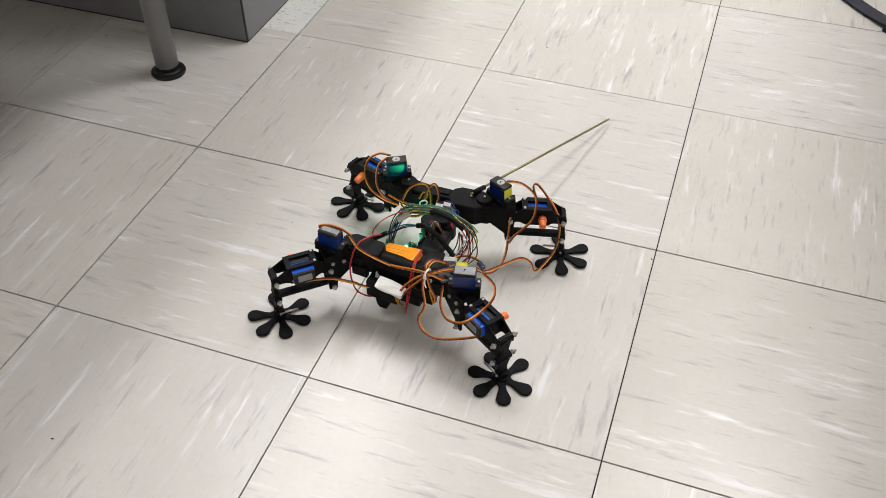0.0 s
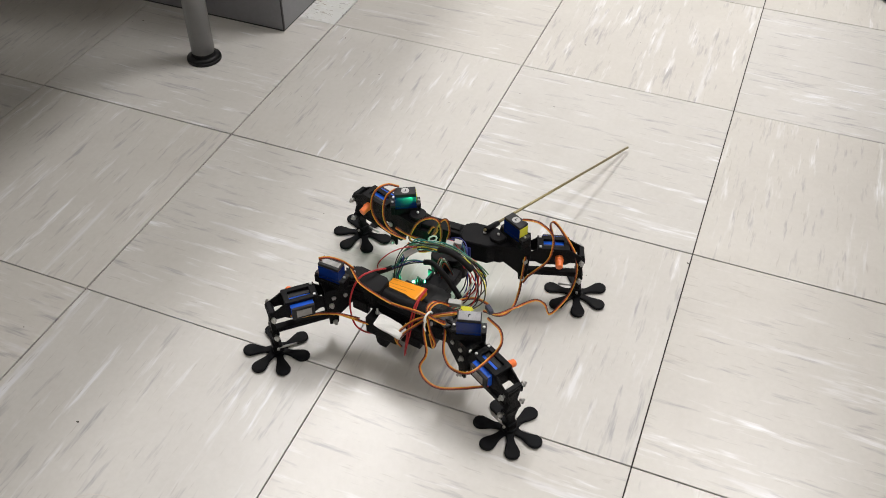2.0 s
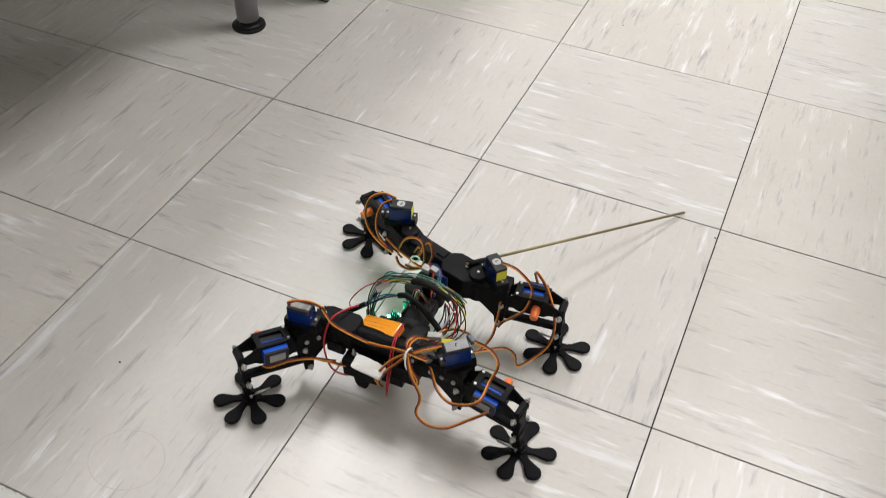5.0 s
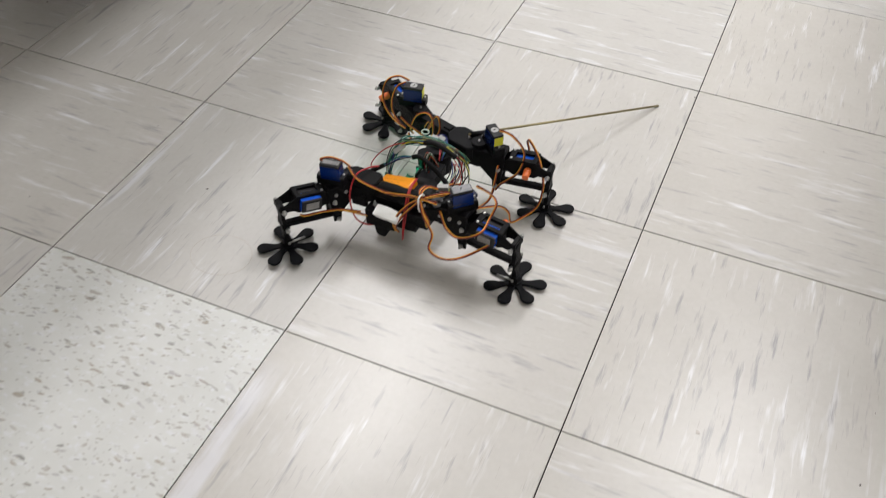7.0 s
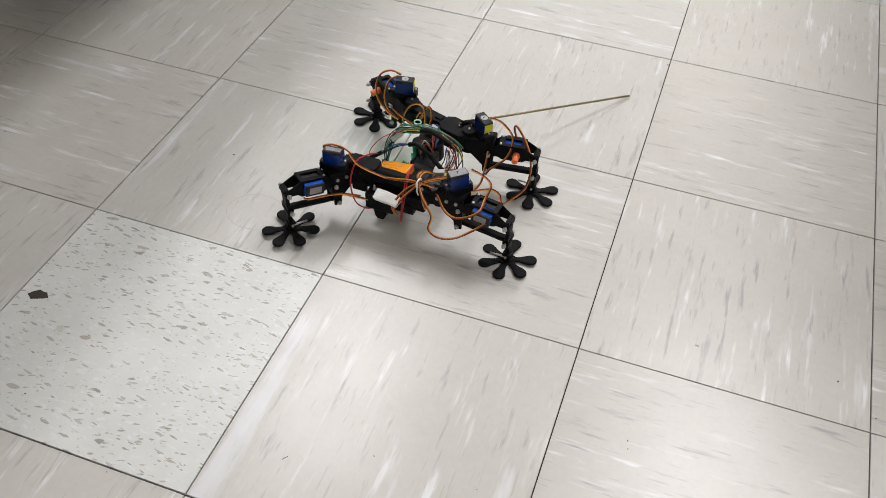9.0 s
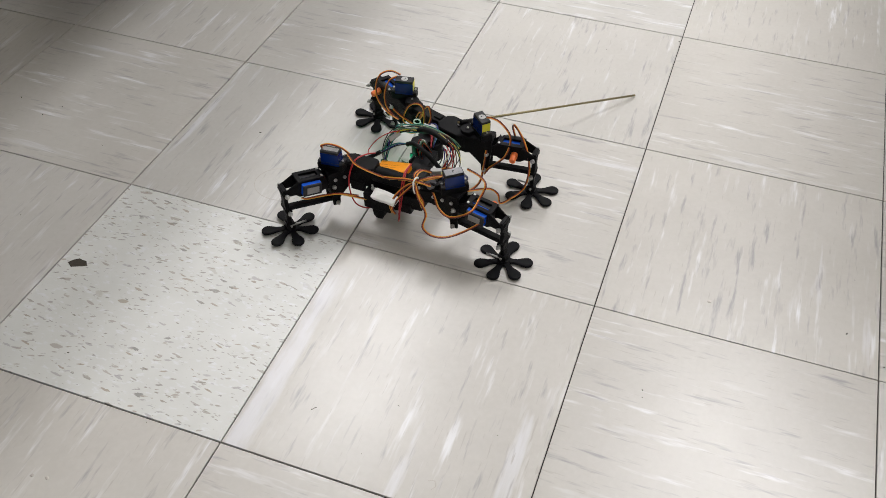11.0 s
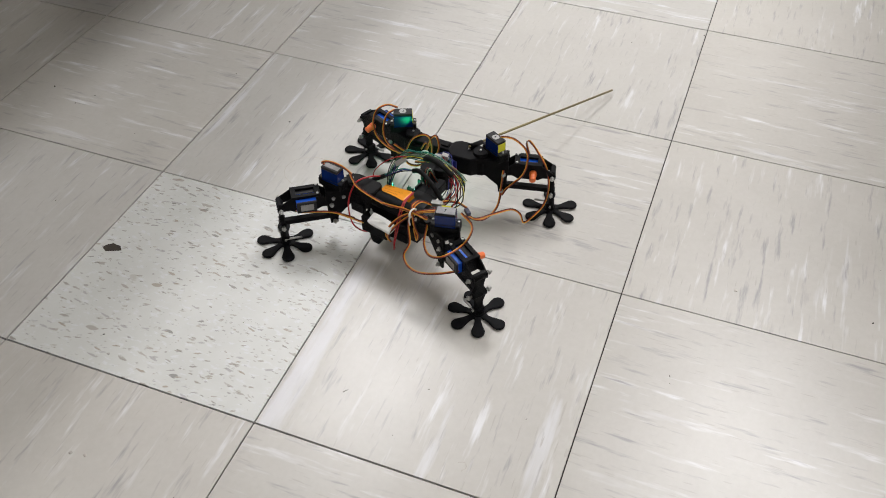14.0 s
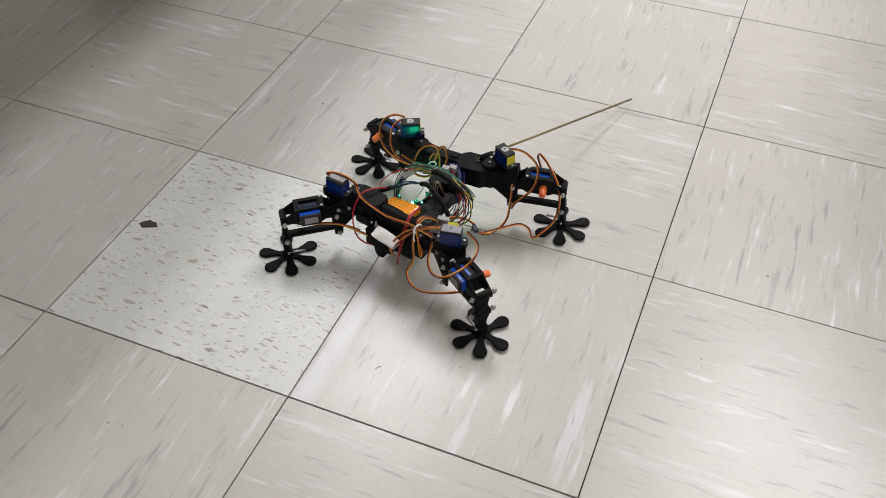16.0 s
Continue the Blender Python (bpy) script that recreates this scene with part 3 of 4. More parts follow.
    return leg, moving, link, [ankle, foot, *bolts]


def bundle(parent, rng, path, mats, spread, r=0.5):
    """Loose jumper wires, one after another along the same way."""
    for mt in mats:
        off = Vector((rng.uniform(-1, 1), rng.uniform(-1, 1), rng.uniform(-1, 1))) * spread
        pts = [Vector(p) + off * (0.55 + 0.45 * math.sin(math.pi * k / (len(path) - 1))) + Vector([rng.uniform(-0.36, 0.36) * spread for _ in range(3)]) for k, p in enumerate(path)]
        bm = bmesh.new()
        wire(bm, pts, r)
        part("jumper_wire", bm, mt, parent)


def build_front(robot):
    """Front body: shoulder beam, electronics and spine, in the robot's own space."""
    bm = bmesh.new()
    for s in (-1, 1):
        prism(bm, [(s * 70, -6), (s * 66, -11), (s * 42, -13), (s * 36, -9), (s * 36, 9), (s * 42, 13), (s * 66, 11), (s * 70, 6)], "z", 56, 74, 1)
        prism(bm, [(s * 66, -9), (s * 44, -12), (s * 44, 12), (s * 66, 9)], "z", 74, 80, 1)
        for k in range(-5, 6):
            a = radians(k * 14)
            block(bm, s * 59 - 0.7, s * 59 + 0.7, 9.5, 11.2, 73, 80.5, 0, Matrix.Translation((s * 0.059, 0, 0)) @ Matrix.Rotation(a, 4, "Z") @ Matrix.Translation((-s * 0.059, 0, 0)))
    rod(bm, (-46, 0, 69), (46, 0, 69), 9.8, 20, 1)
    prism(bm, [(-61, -9), (-57, -11), (-27, -11), (-22, -8), (-22, 9), (-27, 13), (-57, 13), (-61, 11)], "z", 55, 81.5, 1)
    block(bm, -52, -34, -14, -8, 48, 62, 1)
    block(bm, -44, 44, -8, 8, 52, 66, 1.2)
    block(bm, 12, 44, -17, 2, 44, 60, 1.5)
    body = part("front_beam", bm, BLACK, robot, "black printed shoulder beam")
    bm = bmesh.new()
    block(bm, -30, 6, -24, -6, 34, 56, 1.5)
    prism(bm, [(-22, 34), (-20, 22), (-17, 18), (-9, 18), (-6, 24), (-4, 34)], "y", -21, -9)
    block(bm, 6, 30, -18, -4, 36, 50, 1.5)
    part("lower_block", bm, BLACK, body)
    bm = bmesh.new()
    block(bm, -15.5, 15.5, -7, 7, -4.5, 4.5, 2.5, Matrix.Translation(Vector((0, -23, 57.5)) * MM) @ pose(0, 0, 0, 26, 2, -6))
    bmesh.ops.subdivide_edges(bm, edges=bm.edges, cuts=2, use_grid_fill=True)
    for v in bm.verts:
        v.co += noise.noise_vector(v.co * 110) * 0.0026
    part("foam_pad", bm, PUTTY, body, "rough white foam pad")
    bm = bmesh.new()
    m = Matrix.Translation(Vector((-6.5, 13.5, 71)) * MM) @ pose(0, 0, 0, 3, -13, -5)
    block(bm, -21, 21, -9, 9, -4.5, 4.5, 1.2, m)
    pack = part("battery_pack", bm, WRAP, body, "orange shrink-wrapped pack with dark print")
    bm = bmesh.new()
    for y, x0, x1 in ((6.8, -19, -6), (1.4, -19, 12), (-2.6, -19, 6)):
        block(bm, x0, x1, y - 0.16, y + 0.16, 4.45, 4.6, 0, m)
    block(bm, -17, 8, -9.1, -8.95, 0.1, 0.5, 0, m)
    part("print_lines", bm, PRINT, pack, "lines of dark print")
    bm = bmesh.new()
    block(bm, -40, 22, 12, 44, 42, 43.6, 0.2)
    block(bm, -25, -5, 44.1, 58, 38, 39.6, 0.2)
    board = part("circuit_board", bm, BOARD, body, "green circuit board with pin headers")
    rng = random.Random(3)
    # the first three are added baffles that screen the green lamps, not chips
    chips_and_baffles = [(-27, -14.5, 45, 47.5, 39.4, 47.2), (-4, -2, 48, 62, 38, 60), (-9, -4.2, 61, 63, 38, 60), (6, 24, 16, 40, 43.4, 66), (22, 36, 8, 32, 56, 74)]
    for k in range(30):
        x, y = rng.uniform(-26, 2), rng.uniform(30, 40)
        chips_and_baffles.append((x, x + rng.uniform(2, 6), y, y + rng.uniform(2, 4), 43.4, 45 + rng.uniform(1, 7)))
    for box in chips_and_baffles:
        bm = bmesh.new()
        block(bm, *box, 0.3)
        part("chip", bm, CHIP, board)
    bm = bmesh.new()
    block(bm, -4, 2, 40.1, 40.6, 45, 52, 0.1)
    part("module_can", bm, CHROME, board, "small silver module")
    for x0, y0, z0, n in ((-38, 39, 43.6, 4), (-16, 49, 39.6, 4)):
        bm = bmesh.new()
        block(bm, x0 - 1, x0 + 2.3 * n, y0 - 1, y0 + 4, z0, z0 + 6, 0.3)
        for k in range(n):
            for y in (y0, y0 + 2.5):
                block(bm, x0 + 2.3 * k, x0 + 2.3 * k + 1.3, y - 0.6, y + 0.6, z0 + 5.8, z0 + 14 + rng.uniform(-1, 2), 0.1)
        part("pin_header", bm, PINS, board, "green-lit row of header pins")
    for x, y, z, r in ((-20.5, 51, 44.2, 1.5), (-34, 45, 53, 0.5), (-13, 57, 42.4, 2.6)):
        bm = bmesh.new()
        bmesh.ops.create_icosphere(bm, subdivisions=2, radius=r * MM, matrix=Matrix.Translation(Vector((x, y, z)) * MM))
        part("green_lamp", bm, LED, board, "lit green indicator")
    # spine, hinged on the rear half
    bm = bmesh.new()
    prism(bm, [(-10, 8), (12, 8), (14, 84), (0, 86)], "z", 44, 56, 1.5)
    rod(bm, (7, 93, 38), (7, 93, 62), 13, 26, 1.2)
    rod(bm, (-4, 76, 52), (-4, 76, 72), 9, 22, 1.5)
    block(bm, 14, 24, 30, 74, 50, 64, 1.5)
    part("spine", bm, BLACK, body)
    # wiring
    rng = random.Random(11)
    arch = [(-27, 29, 66), (-25, 32, 82), (-22, 40, 96), (-12, 45, 106), (2, 47, 110), (16, 48, 112), (34, 51, 110), (48, 55, 98), (56, 62, 82)]
    bundle(body, rng, arch, (W_TEAL, W_WHITE, W_BLACK, W_GREEN, W_TEAL, W_WHITE, W_BLUE, W_GREEN, W_TEAL, W_BLACK), 3.6, 0.65)
    bundle(body, rng, arch[2:7] + [(52, 54, 100), (60, 58, 88)], (W_TEAL, W_GREEN, W_LEMON, W_BLACK), 4.2, 0.65)
    bundle(body, rng, [(36, 52, 108), (52, 52, 98), (59, 47, 84), (56, 38, 72), (48, 26, 68), (42, 16, 70)],
           (W_RED, W_BLACK, W_RED, W_BLUE, W_RED, W_BLACK, W_RED, W_WHITE, W_BLACK, W_BROWN), 5.5, 0.65)
    bundle(body, rng, [(46, 48, 92), (50, 42, 80), (46, 34, 70), (38, 28, 64)], (W_RED, W_RED, W_BLUE, W_BLACK, W_RED, W_BROWN), 5.0, 0.65)
    bundle(body, rng, [(46, 52, 104), (62, 48, 92), (69, 37, 80), (64, 22, 76)], (W_LEMON, W_BLACK), 1.5, 0.65)
    bundle(body, rng, [(54, 44, 90), (50, 38, 80), (46, 28, 73)], (W_WHITE,), 1.0, 0.9)
    bundle(body, rng, [(-2, 45, 88), (-14, 39, 88), (-26, 31, 83), (-36, 24, 76)], (W_BLUE, W_BLACK, W_BLUE, W_TEAL), 1.6, 0.65)
    bundle(body, rng, [(6, 60, 58), (8, 60, 74), (14, 56, 90), (26, 52, 80)], (W_RED, W_GREEN, W_BLACK, W_WHITE, W_ORANGE), 4.0, 0.6)
    for pts, r in (([(13, 46, 111), (24, 46, 114), (38, 47, 109), (50, 47, 101)], 3.1), ([(-3, 45, 87), (6, 45, 90), (20, 42, 86), (36, 36, 79), (47, 30, 75)], 2.9),
                   ([(-50, 16, 70), (-41, 22, 74), (-31, 29, 79)], 2.6), ([(-30, 30, 79), (-22, 38, 90), (-12, 43, 100)], 1.5)):
        bm = bmesh.new()
        wire(bm, pts, r, seg=10)
        part("cable_sleeve", bm, SLEEVE, body, "black shrink sleeve")
    bm = bmesh.new()
    block(bm, -8, 8, -3, 3, -1.2, 1.2, 0.4, Matrix.Translation(Vector((-16, 40, 99)) * MM) @ pose(0, 0, 0, 35, -35, 30))
    part("wire_tag", bm, PAPER, body, "white tape flag round the wires")
    bm = bmesh.new()
    wire(bm, [(-36, 24, 79), (-40, 10, 86), (-47, -6, 86), (-50, -18, 70), (-48, -23, 52), (-41, -25, 37), (-29, -22, 31), (-18, -18, 34)], 1.0)
    wire(bm, [(-44, 22, 74), (-46, 26, 80), (-36, 32, 94), (-22, 39, 103), (-10, 43, 106)], 0.6)
    part("power_lead", bm, W_RED, body, "red power lead")
    bm = bmesh.new()
    wire(bm, [(14, 20, 80), (18, -6, 84), (19, -20, 66), (19, -27, 44), (17, -26, 28)], 0.8)
    wire(bm, [(15, 20, 80), (19, -4, 83), (21, -19, 64), (20, -28, 40), (18, -25, 30)], 0.7)
    part("power_lead", bm, W_RED, body, "red power lead")
    bm = bmesh.new()
    rod(bm, (41, -15, 79), (42.5, -17, 79.6), 1.7, 12, 0.3)
    part("screw", bm, CHROME, body)
    # servo leads gathered in a white tie on the beam
    for pts in ([(-58.4, -2.5, 91), (-52, -6, 87), (-43, -10, 84), (-26, -11, 80), (-2, -12, 78), (18, -13.5, 83), (38, -15, 87)],
                [(38, -15, 87), (46, -11, 90), (56, -2, 90), (64, 8, 86)],
                [(38, -15, 86), (48, -9, 88), (58, 2, 86), (60, 14, 82)],
                [(38, -15, 88), (47, -17, 89), (55, -14, 85), (53, -10, 83), (45, -13, 85), (38, -15, 86)],
                [(38, -15, 86), (27, -20, 80), (15, -25, 66), (8, -27, 50), (8, -23, 36)],
                [(38, -16, 85), (29, -22, 76), (18, -26, 62), (11, -28, 48), (12, -24, 36)],
                [(38, -15, 87), (24, -15, 86), (10, -14, 82), (-8, -12, 77)],
                [(38, -16, 85), (45, -23, 77), (52, -26, 68), (50, -26, 60), (44, -22, 72)],
                [(38, -15, 87), (33, -9, 91), (35, 1, 91), (43, 10, 84)],
                [(38, -15, 87), (36, -8, 91), (39, 2, 91), (46, 10, 84)],
                [(-60, -30, 50), (-42, -26, 48), (-30, -24, 47), (-18, -20, 48)]):
        ribbon("servo_lead", pts, body)
    bm = bmesh.new()
    ring = [(38 + 0.8 * math.cos(a), -15.5 + 5.5 * math.cos(a), 86.5 + 5 * math.sin(a)) for a in (2 * math.pi * k / 12 for k in range(13))]
    wire(bm, ring, 1.1, step=2)
    wire(bm, [(38, -20, 89), (39, -24, 82), (41, -25, 77)], 0.9)
    part("cable_tie", bm, TIE, body, "white cable tie")
    bm = bmesh.new()
    rod(bm, (53, -5, 78), (53, -7, 82.5), 6.5, 24, 0.8)
    part("servo_horn", bm, HORN, body, "scuffed grey servo horn")
    for x, y, z in ((-21, -15, 58), (-17, -16, 55)):
        bm = bmesh.new()
        rod(bm, (x, y, z - 6), (x, y, z + 6), 1.1, 10)
        rod(bm, (x, y, z - 1), (x, y, z + 1.5), 2.3, 6)
        part("bolt", bm, CHROME, body)
    bm = bmesh.new()
    block(bm, -6.5, 6.5, -2.8, 2.8, -3, 3, 0.6, Matrix.Translation(Vector((48, 18.5, 80)) * MM) @ pose(0, 0, 0, 12, -8, 12))
    part("connector", bm, PAPER, body, "white plug")
    bm = bmesh.new()
    block(bm, -5.5, 5.5, -2.4, 2.4, -3.2, 3.2, 0.4, Matrix.Translation(Vector((63, 15, 82)) * MM) @ pose(0, 0, 0, 24, -10, 12))
    part("connector", bm, YELLOW, body, "yellow label on a plug")
    bm = bmesh.new()
    block(bm, 67, 77, 43, 48, 56, 61, 0.8, Matrix.Translation((0.072, 0.046, 0)) @ pose(0, 0, 0, 0, 0, -35) @ Matrix.Translation((-0.072, -0.046, 0)))
    part("connector", bm, PLUG, body, "dark blue plug")
    ribbon("servo_lead", [(68, 50, 60), (58, 46, 66), (52, 34, 74), (48, 20, 80)], body)
    return body


def build_rear(robot):
    """Rear body: hip beam, tail rod and wiring, about its own middle."""
    bm = bmesh.new()
    for s in (-1, 1):
        prism(bm, [(s * 58, -6), (s * 52, -11), (s * 34, -13), (s * 26, -9), (s * 26, 9), (s * 34, 13), (s * 52, 11), (s * 58, 6)], "z", 54, 72, 1)
    block(bm, -48, 10, -8, 8, 58, 77, 1.2)
    prism(bm, [(6, -10), (14, -18), (40, -17), (50, -8), (50, 8), (40, 15), (14, 14), (6, 8)], "z", 54, 79, 1.2)
    block(bm, -30, -18, 7, 10, 60, 74, 0.8)
    block(bm, -6, 4, -4, 4, 76, 79, 0.8)
    body = part("rear_beam", bm, BLACK, robot, "black printed hip beam")
    for x, y in ((30, 2), (-44, 0)):
        bm = bmesh.new()
        rod(bm, (x, y, 78), (x, y, 80.4), 1.9, 12, 0.6)
        part("screw", bm, CHROME, body)
    bm = bmesh.new()
    prism(bm, [(-10, -6), (20, -6), (18, -24), (-2, -26)], "z", 56, 66, 1.5)
    rod(bm, (8, -30, 62.5), (8, -30, 71), 13.5, 26, 1.2)
    part("spine", bm, BLACK, body)
    bm = bmesh.new()
    rod(bm, (30, 0, 84), (117, 303, 4.0), 1.5, 14)
    part("tail", bm, BRASS, body, "thin brass rod")
    bm = bmesh.new()
    rod(bm, (31, 2, 83.5), (37, 22, 78), 3, 14)
    part("tail_socket", bm, BLACK, body)
    for pts, sd in (([(-46, -12, 50), (-50, -14, 58), (-41, -14, 81), (-28, -14, 93), (-17, -14, 94), (-13, -14, 82), (-14, -15, 64), (-22, -18, 56), (-34, -20, 54)], (0, 1, 0)),
                    ([(-29, -12, 70), (-23, -12, 81), (-18, -13, 79), (-23, -14, 70), (-15, -12, 90), (-8, -11, 95), (-4, -12, 82), (-6, -14, 70)], (0, 1, 0)),
                    ([(-51, -16, 52), (-44, -18, 46), (-30, -18, 48), (-14, -17, 60), (0, -18, 68)], (0, 0, 1)),
                    ([(-66, -14, 67), (-52, -15, 63), (-34, -16, 62), (-18, -18, 62), (4, -18, 70)], (0, 0, 1))):
        ribbon("servo_lead", pts, body, sd)
    bm = bmesh.new()
    wire(bm, [(-20 + 3.5 * math.cos(a), -20 + 2.5 * math.cos(a), 72 + 3.5 * math.sin(a)) for a in (2 * math.pi * k / 12 for k in range(13))], 0.9, step=2)
    part("cable_tie", bm, TIE, body, "white cable tie")
    for x, y, z, a, mt in ((2, -28, 78, 12, PAPER), (10, -24, 79, 8, PAPER)):
        bm = bmesh.new()
        block(bm, -4, 4, -2.5, 2.5, -5, 5, 0.5, Matrix.Translation(Vector((x, y, z)) * MM) @ pose(0, 0, 0, 20, 10, a))
        part("connector", bm, mt, body, "white plug")
    bm = bmesh.new()
    block(bm, 4, 22, -20, -14, 58, 72, 0.8)
    part("connector", bm, W_BLUE, body, "dark blue plug")
    bundle(body, random.Random(8), [(-4, -16, 74), (8, -20, 80), (20, -30, 80), (28, -46, 72)], (W_TEAL, W_RED, W_BLUE, W_BLACK, W_TEAL, W_BLUE, W_RED), 4.0)
    return body


# ---- what moves ----
def motions():
    # seconds; front beam x, y, turn; rear beam x, y, turn; turn of the four legs; tilt of the beams; lift of the feet (mm, degrees)
    ROWS = [
        (0, 58.7, 118.6, -5.8, 68.6, 236.7, -2.4, 47, -29, -18, 19, -0.3, 1.6, 0, 0, 0, 0),
        (0.5, 64.9, 98.0, -2.0, 73.1, 225.2, 2.3, 9, -29, -17, 21, 0.9, -0.4, 0, 1, 0, 0),
        (1, 55.4, 63.5, -0.0, 62.8, 186.7, -16.8, 54, -7, -14, 25, 3.1, -1.1, 4, 0, 0, 1),
        (1.5, 57.8, 65.6, 4.6, 61.6, 188.8, -15.7, 42, 4, -33, 18, -0.6, -0.2, 0, 0, 0, 0),
        (2, 54.6, 51.1, -9.1, 67.6, 166.0, -0.8, 52, -22, -18, 19, 0.0, 0.7, 0, 0, 0, 0),
        (2.5, 63.4, 35.3, -6.9, 70.4, 158.4, 0.3, 17, -22, -16, 28, 0.1, -0.6, 2, 0, 1, 0),
        (3, 54.4, 0.1, 0.2, 61.2, 122.8, -16.1, 53, -6, -15, 20, 2.4, -0.7, 2, 0, 5, 1),
        (3.5, 57.6, 0.0, 5.6, 60.5, 123.3, -15.1, 42, 6, -33, 17, -0.2, -0.7, 0, 0, 0, 0),
        (4, 54.7, -13.5, -6.5, 65.3, 102.2, -1.5, 48, -27, -16, 19, 0.3, 0.9, 0, 0, 0, 0),
        (4.5, 61.8, -30.4, -6.2, 69.1, 94.9, 0.1, 12, -26, -17, 25, 0.8, -0.3, 1, 0, 0, 1),
        (5, 52.2, -65.3, -1.2, 59.9, 57.5, -16.9, 53, -6, -16, 22, 2.8, -0.8, 3, 0, 1, 1),
        (5.5, 55.1, -65.0, 3.5, 59.2, 59.2, -16.0, 43, 8, -33, 17, -0.3, -0.4, 0, 0, 0, 0),
        (6, 53.5, -80.8, -8.7, 65.2, 37.1, -1.9, 48, -25, -18, 18, -0.1, 1.2, 0, 0, 0, 0),
        (6.5, 60.3, -96.0, -5.6, 67.7, 31.3, -0.2, 13, -26, -18, 26, 1.0, 0.2, 0, 0, 0, 0),
        (7, 50.0, -130.7, -2.5, 58.6, -7.7, -17.7, 55, -4, -18, 21, 3.1, -1.3, 4, 1, 3, 2),
        (7.5, 52.6, -130.1, 1.4, 58.0, -5.0, -16.8, 44, 10, -33, 19, 0.2, -0.3, 0, 0, 0, 0),
        (8, 52.4, -148.2, -10.9, 65.0, -27.9, -2.2, 48, -20, -19, 17, -0.5, 1.3, 0, 0, 0, 0),
        (8.5, 56.4, -161.1, -7.0, 68.4, -32.6, -0.9, 12, -20, -18, 25, 0.9, 0.1, 0, 1, 0, 2),
        (9, 45.8, -190.2, -4.2, 57.1, -68.2, -18.5, 54, -2, -18, 23, 2.7, -0.9, 4, 0, 0, 1),
        (9.5, 51.6, -192.0, 1.7, 57.1, -65.2, -17.5, 42, 11, -33, 14, -0.0, -0.0, 1, 0, 0, 0),
        (10, 50.0, -206.4, -10.0, 64.2, -88.6, -3.4, 44, -26, -18, 18, -0.6, 0.8, 0, 2, 0, 0),
        (10.5, 52.3, -221.3, -6.1, 65.1, -94.9, -2.0, 12, -26, -17, 25, 0.8, -0.3, 1, 0, 0, 1),
        (11, 41.0, -251.6, -4.8, 53.7, -129.3, -19.8, 53, -6, -16, 22, 2.8, -0.8, 3, 0, 1, 1),
        (11.5, 46.0, -251.0, 1.0, 54.1, -126.6, -18.6, 43, 8, -33, 17, -0.3, -0.4, 0, 0, 0, 0),
        (12, 42.5, -267.3, -11.3, 60.2, -150.2, -4.4, 48, -25, -18, 18, -0.1, 1.2, 0, 0, 0, 0),
        (12.5, 48.1, -281.4, -5.1, 61.9, -157.1, -3.0, 7, -30, -18, 26, 0.7, -0.3, 1, 0, 0, 0),
        (13, 36.2, -313.0, -5.5, 50.4, -190.4, -21.1, 50, -6, -16, 21, 3.3, -0.4, 3, 0, 0, 1),
        (13.5, 40.4, -309.9, 0.3, 51.1, -188.0, -19.7, 41, 8, -34, 14, -0.6, -0.5, 0, 0, 0, 0),
        (14, 34.9, -328.2, -12.6, 56.3, -211.8, -5.4, 48, -24, -19, 19, 0.8, 1.2, 0, 0, 0, 0),
        (14.5, 42.7, -343.7, -7.1, 59.2, -219.3, -4.2, 11, -29, -15, 26, 1.2, -0.7, 1, 0, 0, 1),
        (15, 29.4, -377.8, -4.5, 44.6, -253.0, -21.9, 52, -8, -14, 20, 2.0, -0.2, 2, 0, 1, 1),
        (15.5, 32.5, -376.8, -1.2, 43.6, -253.7, -20.5, 45, 10, -32, 19, -0.4, -0.5, 0, 0, 0, 0),
        (16, 27.9, -391.9, -13.7, 49.1, -275.1, -5.9, 51, -24, -17, 17, -0.3, 1.8, 0, 2, 0, 0),
    ]
    keys = {name: [] for name in ("robot", "rear", 0, 1, 2, 3)}
    lifts = [[] for _ in range(4)]
    for row in ROWS:
        t, fx, fy, fa, rx, ry, ra, *rest = row
        turn, tilt, lift = rest[:4], rest[4:6], rest[6:]
        root = pose(fx * MM, fy * MM, 0, 0, 0, fa) @ pose(0, 0, 0.06, 0, -tilt[0], 0) @ pose(0, 0, -0.06)
        back = pose(rx * MM, ry * MM, 0, 0, 0, ra) @ pose(0, 0, 0.06, 0, -tilt[1], 0) @ pose(0, 0, -0.06)
        inv = root.inverted()
        places = {"robot": root, "rear": inv @ back}
        rise = []
        for k in range(4):
            beam, a = ((root, 0.0574), (back, 0.0456))[k // 2]
            sx = (-1, 1)[k % 2]
            hip = beam @ pose(sx * a, 0, 0, 0, 0, turn[k])
            places[k] = inv @ hip
            sole = (hip @ Vector((sx * 0.0875, 0, 0))).z
            rise.append(lift[k] * MM - sole)
        # each pose is held for a while, then the servos move on
        for u in (t - 0.05, t, t + 0.24):
            if 0 <= u <= 16.0:
                for name in keys:
                    keys[name].append((u, places[name]))
                for k in range(4):
                    lifts[k].append((u, rise[k]))
    walk(robot, keys["robot"])
    walk(rear, keys["rear"])
    for k, (leg, frame_parts, link, foot_parts) in enumerate(legs):
        walk(leg, keys[k])
        sx = (-1, 1)[k % 2]
        for parts, x, z in ((frame_parts, 28, 58), ([link], 26, 34)):
            pivot = Matrix.Translation(Vector((sx * x, 0, z)) * MM)
            for o in parts:
                walk(o, [(u, pivot @ pose(0, 0, 0, 0, -sx * math.degrees(math.asin(max(-0.5, min(0.5, h / 0.057)))), 0) @ pivot.inverted()) for u, h in lifts[k]])
        for o in foot_parts:
            walk(o, [(u, pose(0, 0, h)) for u, h in lifts[k]])


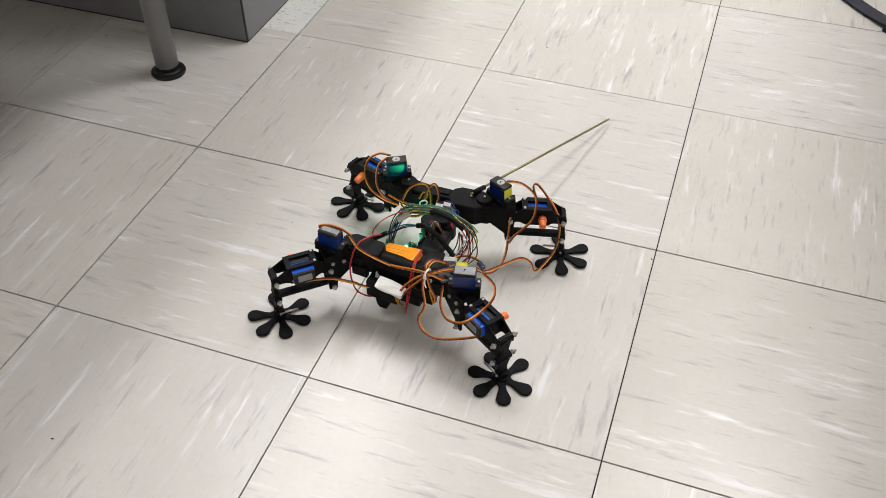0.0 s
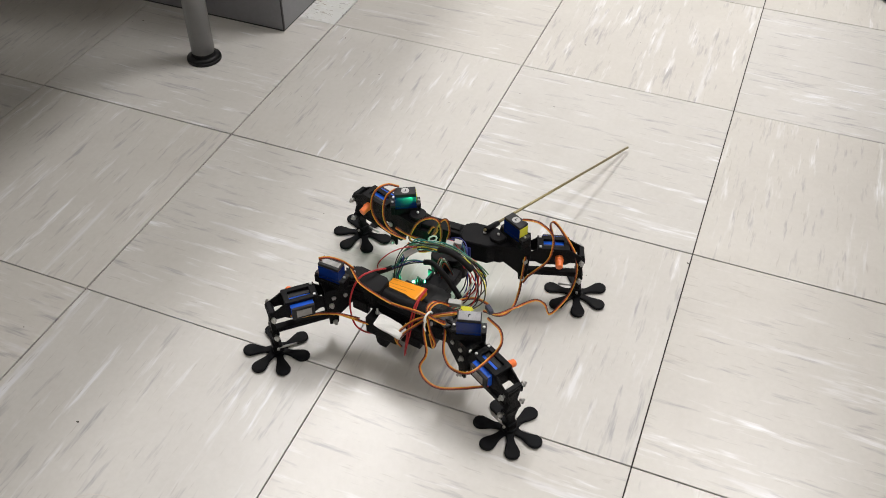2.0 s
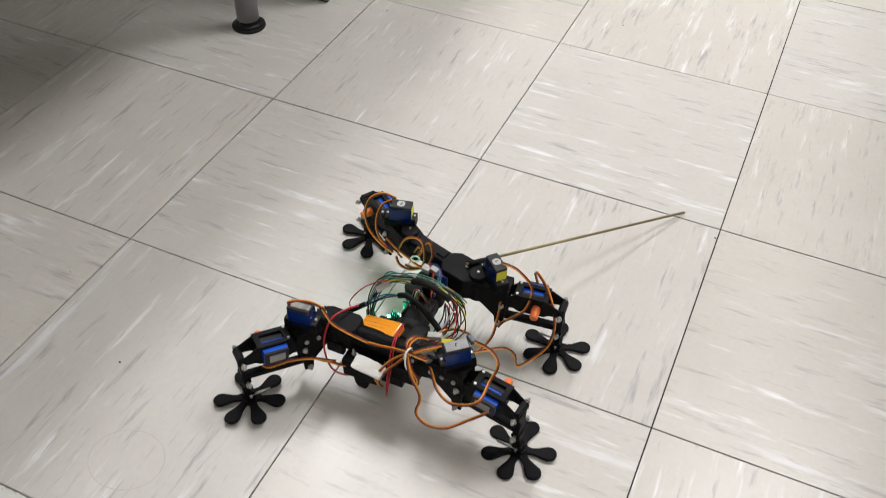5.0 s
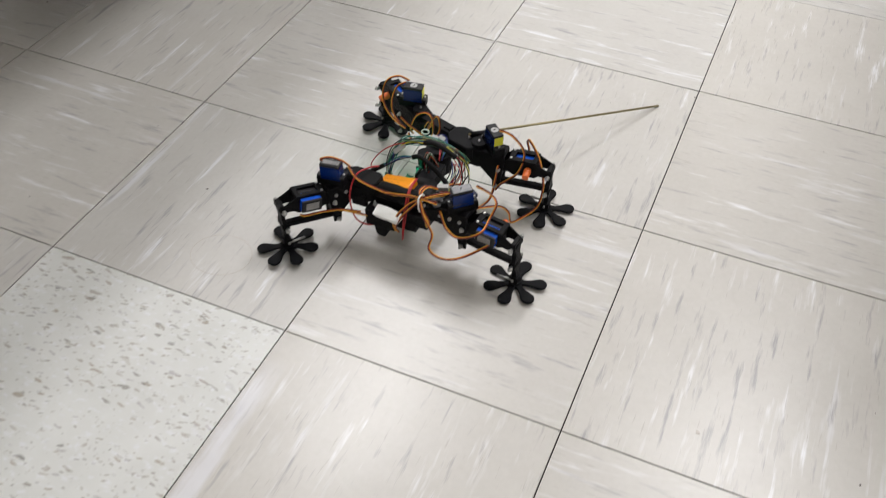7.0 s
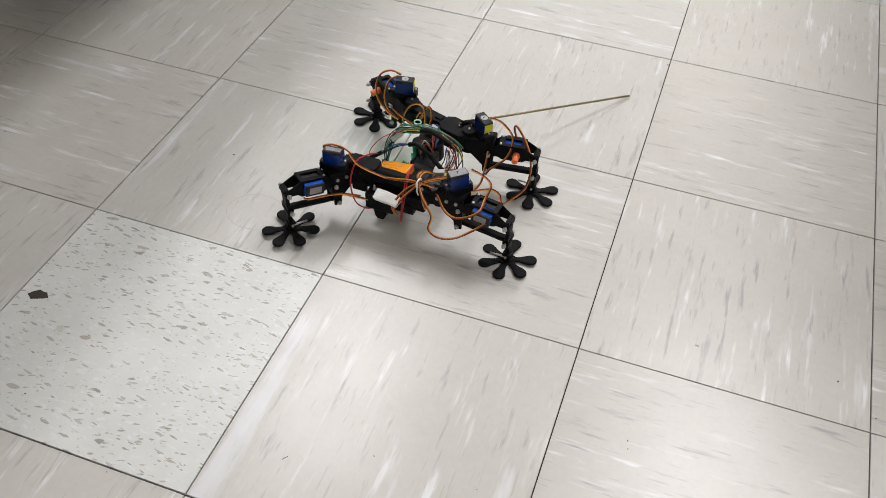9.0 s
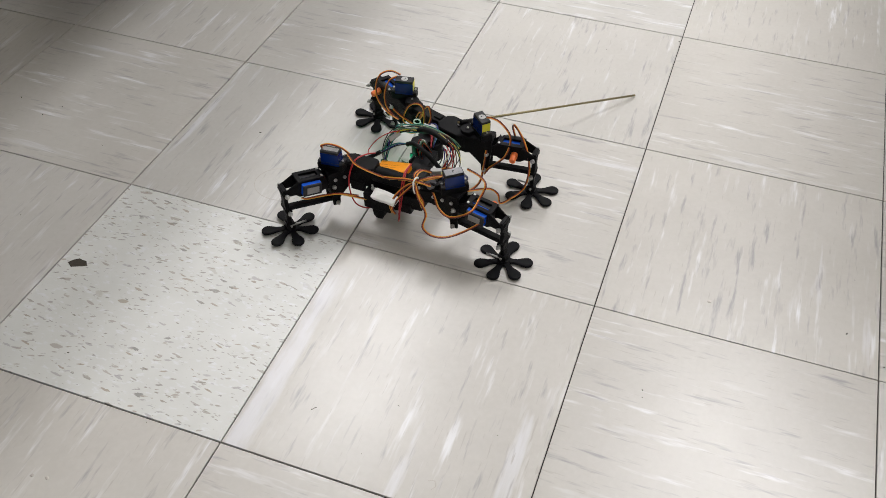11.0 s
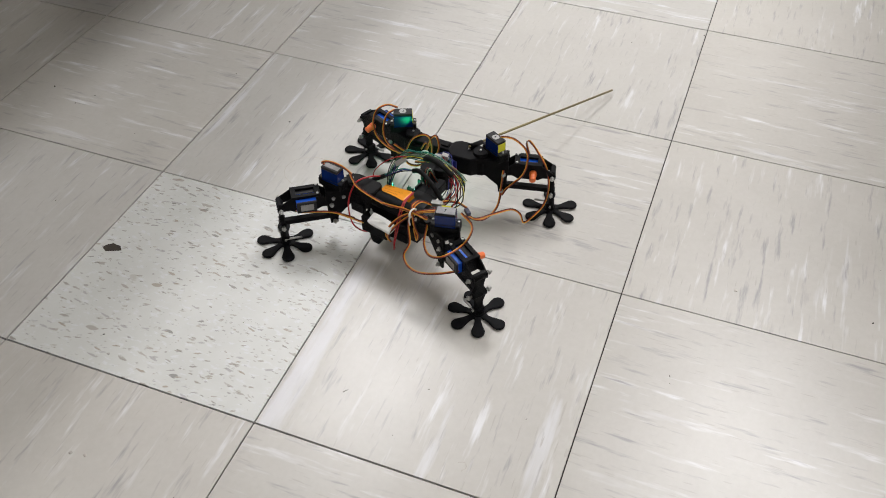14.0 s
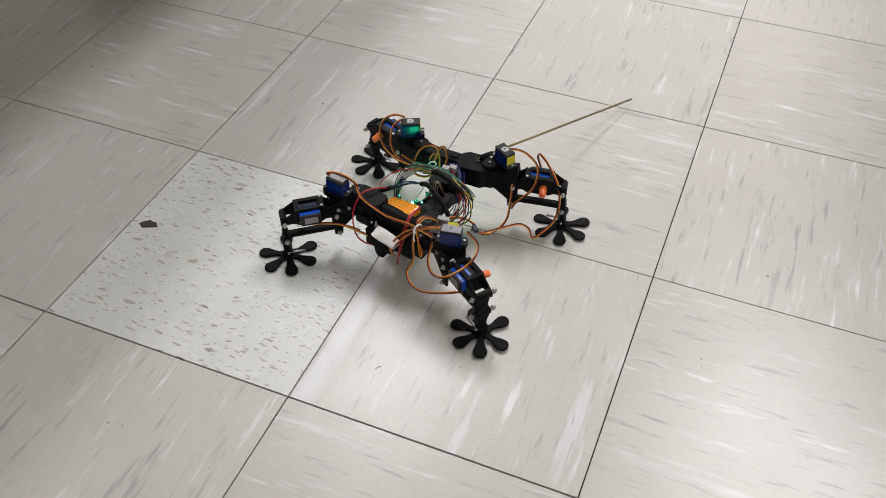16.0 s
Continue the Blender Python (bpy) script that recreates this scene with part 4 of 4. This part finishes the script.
build_room()
# the third, weak fitting is an added fill for the near right floor
for x, y, wide, watts in ((-0.85, 1.4, 0.22, 41), (0.88, 1.4, 0.8, 49), (1.5, -0.9, 0.34, 8)):
    build_ceiling_light(x, y, wide, watts)
build_cabinet()
# the unseen top is drawn out far along -y to shade the left floor
build_table("work_table", -0.438, 0.4505, (-760, 62), (-1850, 60), ((0, 0), (-700, 0), (-700, -1780), (0, -1780)), "pale laminate work table on grey tubular legs")
# never in view: a table added to darken the floor at the far right
build_table("shading_table", 0.76, 0.2, (-130, 745), (-60, 2100), ((0, 0), (700, 0), (700, 2040), (0, 2040)), "unseen pale laminate table on grey legs, added to shade the floor")
build_strap()
robot = empty("walking_robot", Matrix(), "black printed four-legged robot with blue servos and brass tail", "robot")
build_front(robot)
rear = build_rear(robot)
legs = [build_leg(robot, sx, sy, style, leads) for (sx, sy, style), leads in zip((
        (-1, 1, (STICKER, 0, (10.5, 30.5, 3.2))), (1, 1, (WORN, 0, (10.5, 31, 5.5))), (-1, -1, (PAPER, 1)), (1, -1, (PAPER, 1))), LEADS)]
motions()
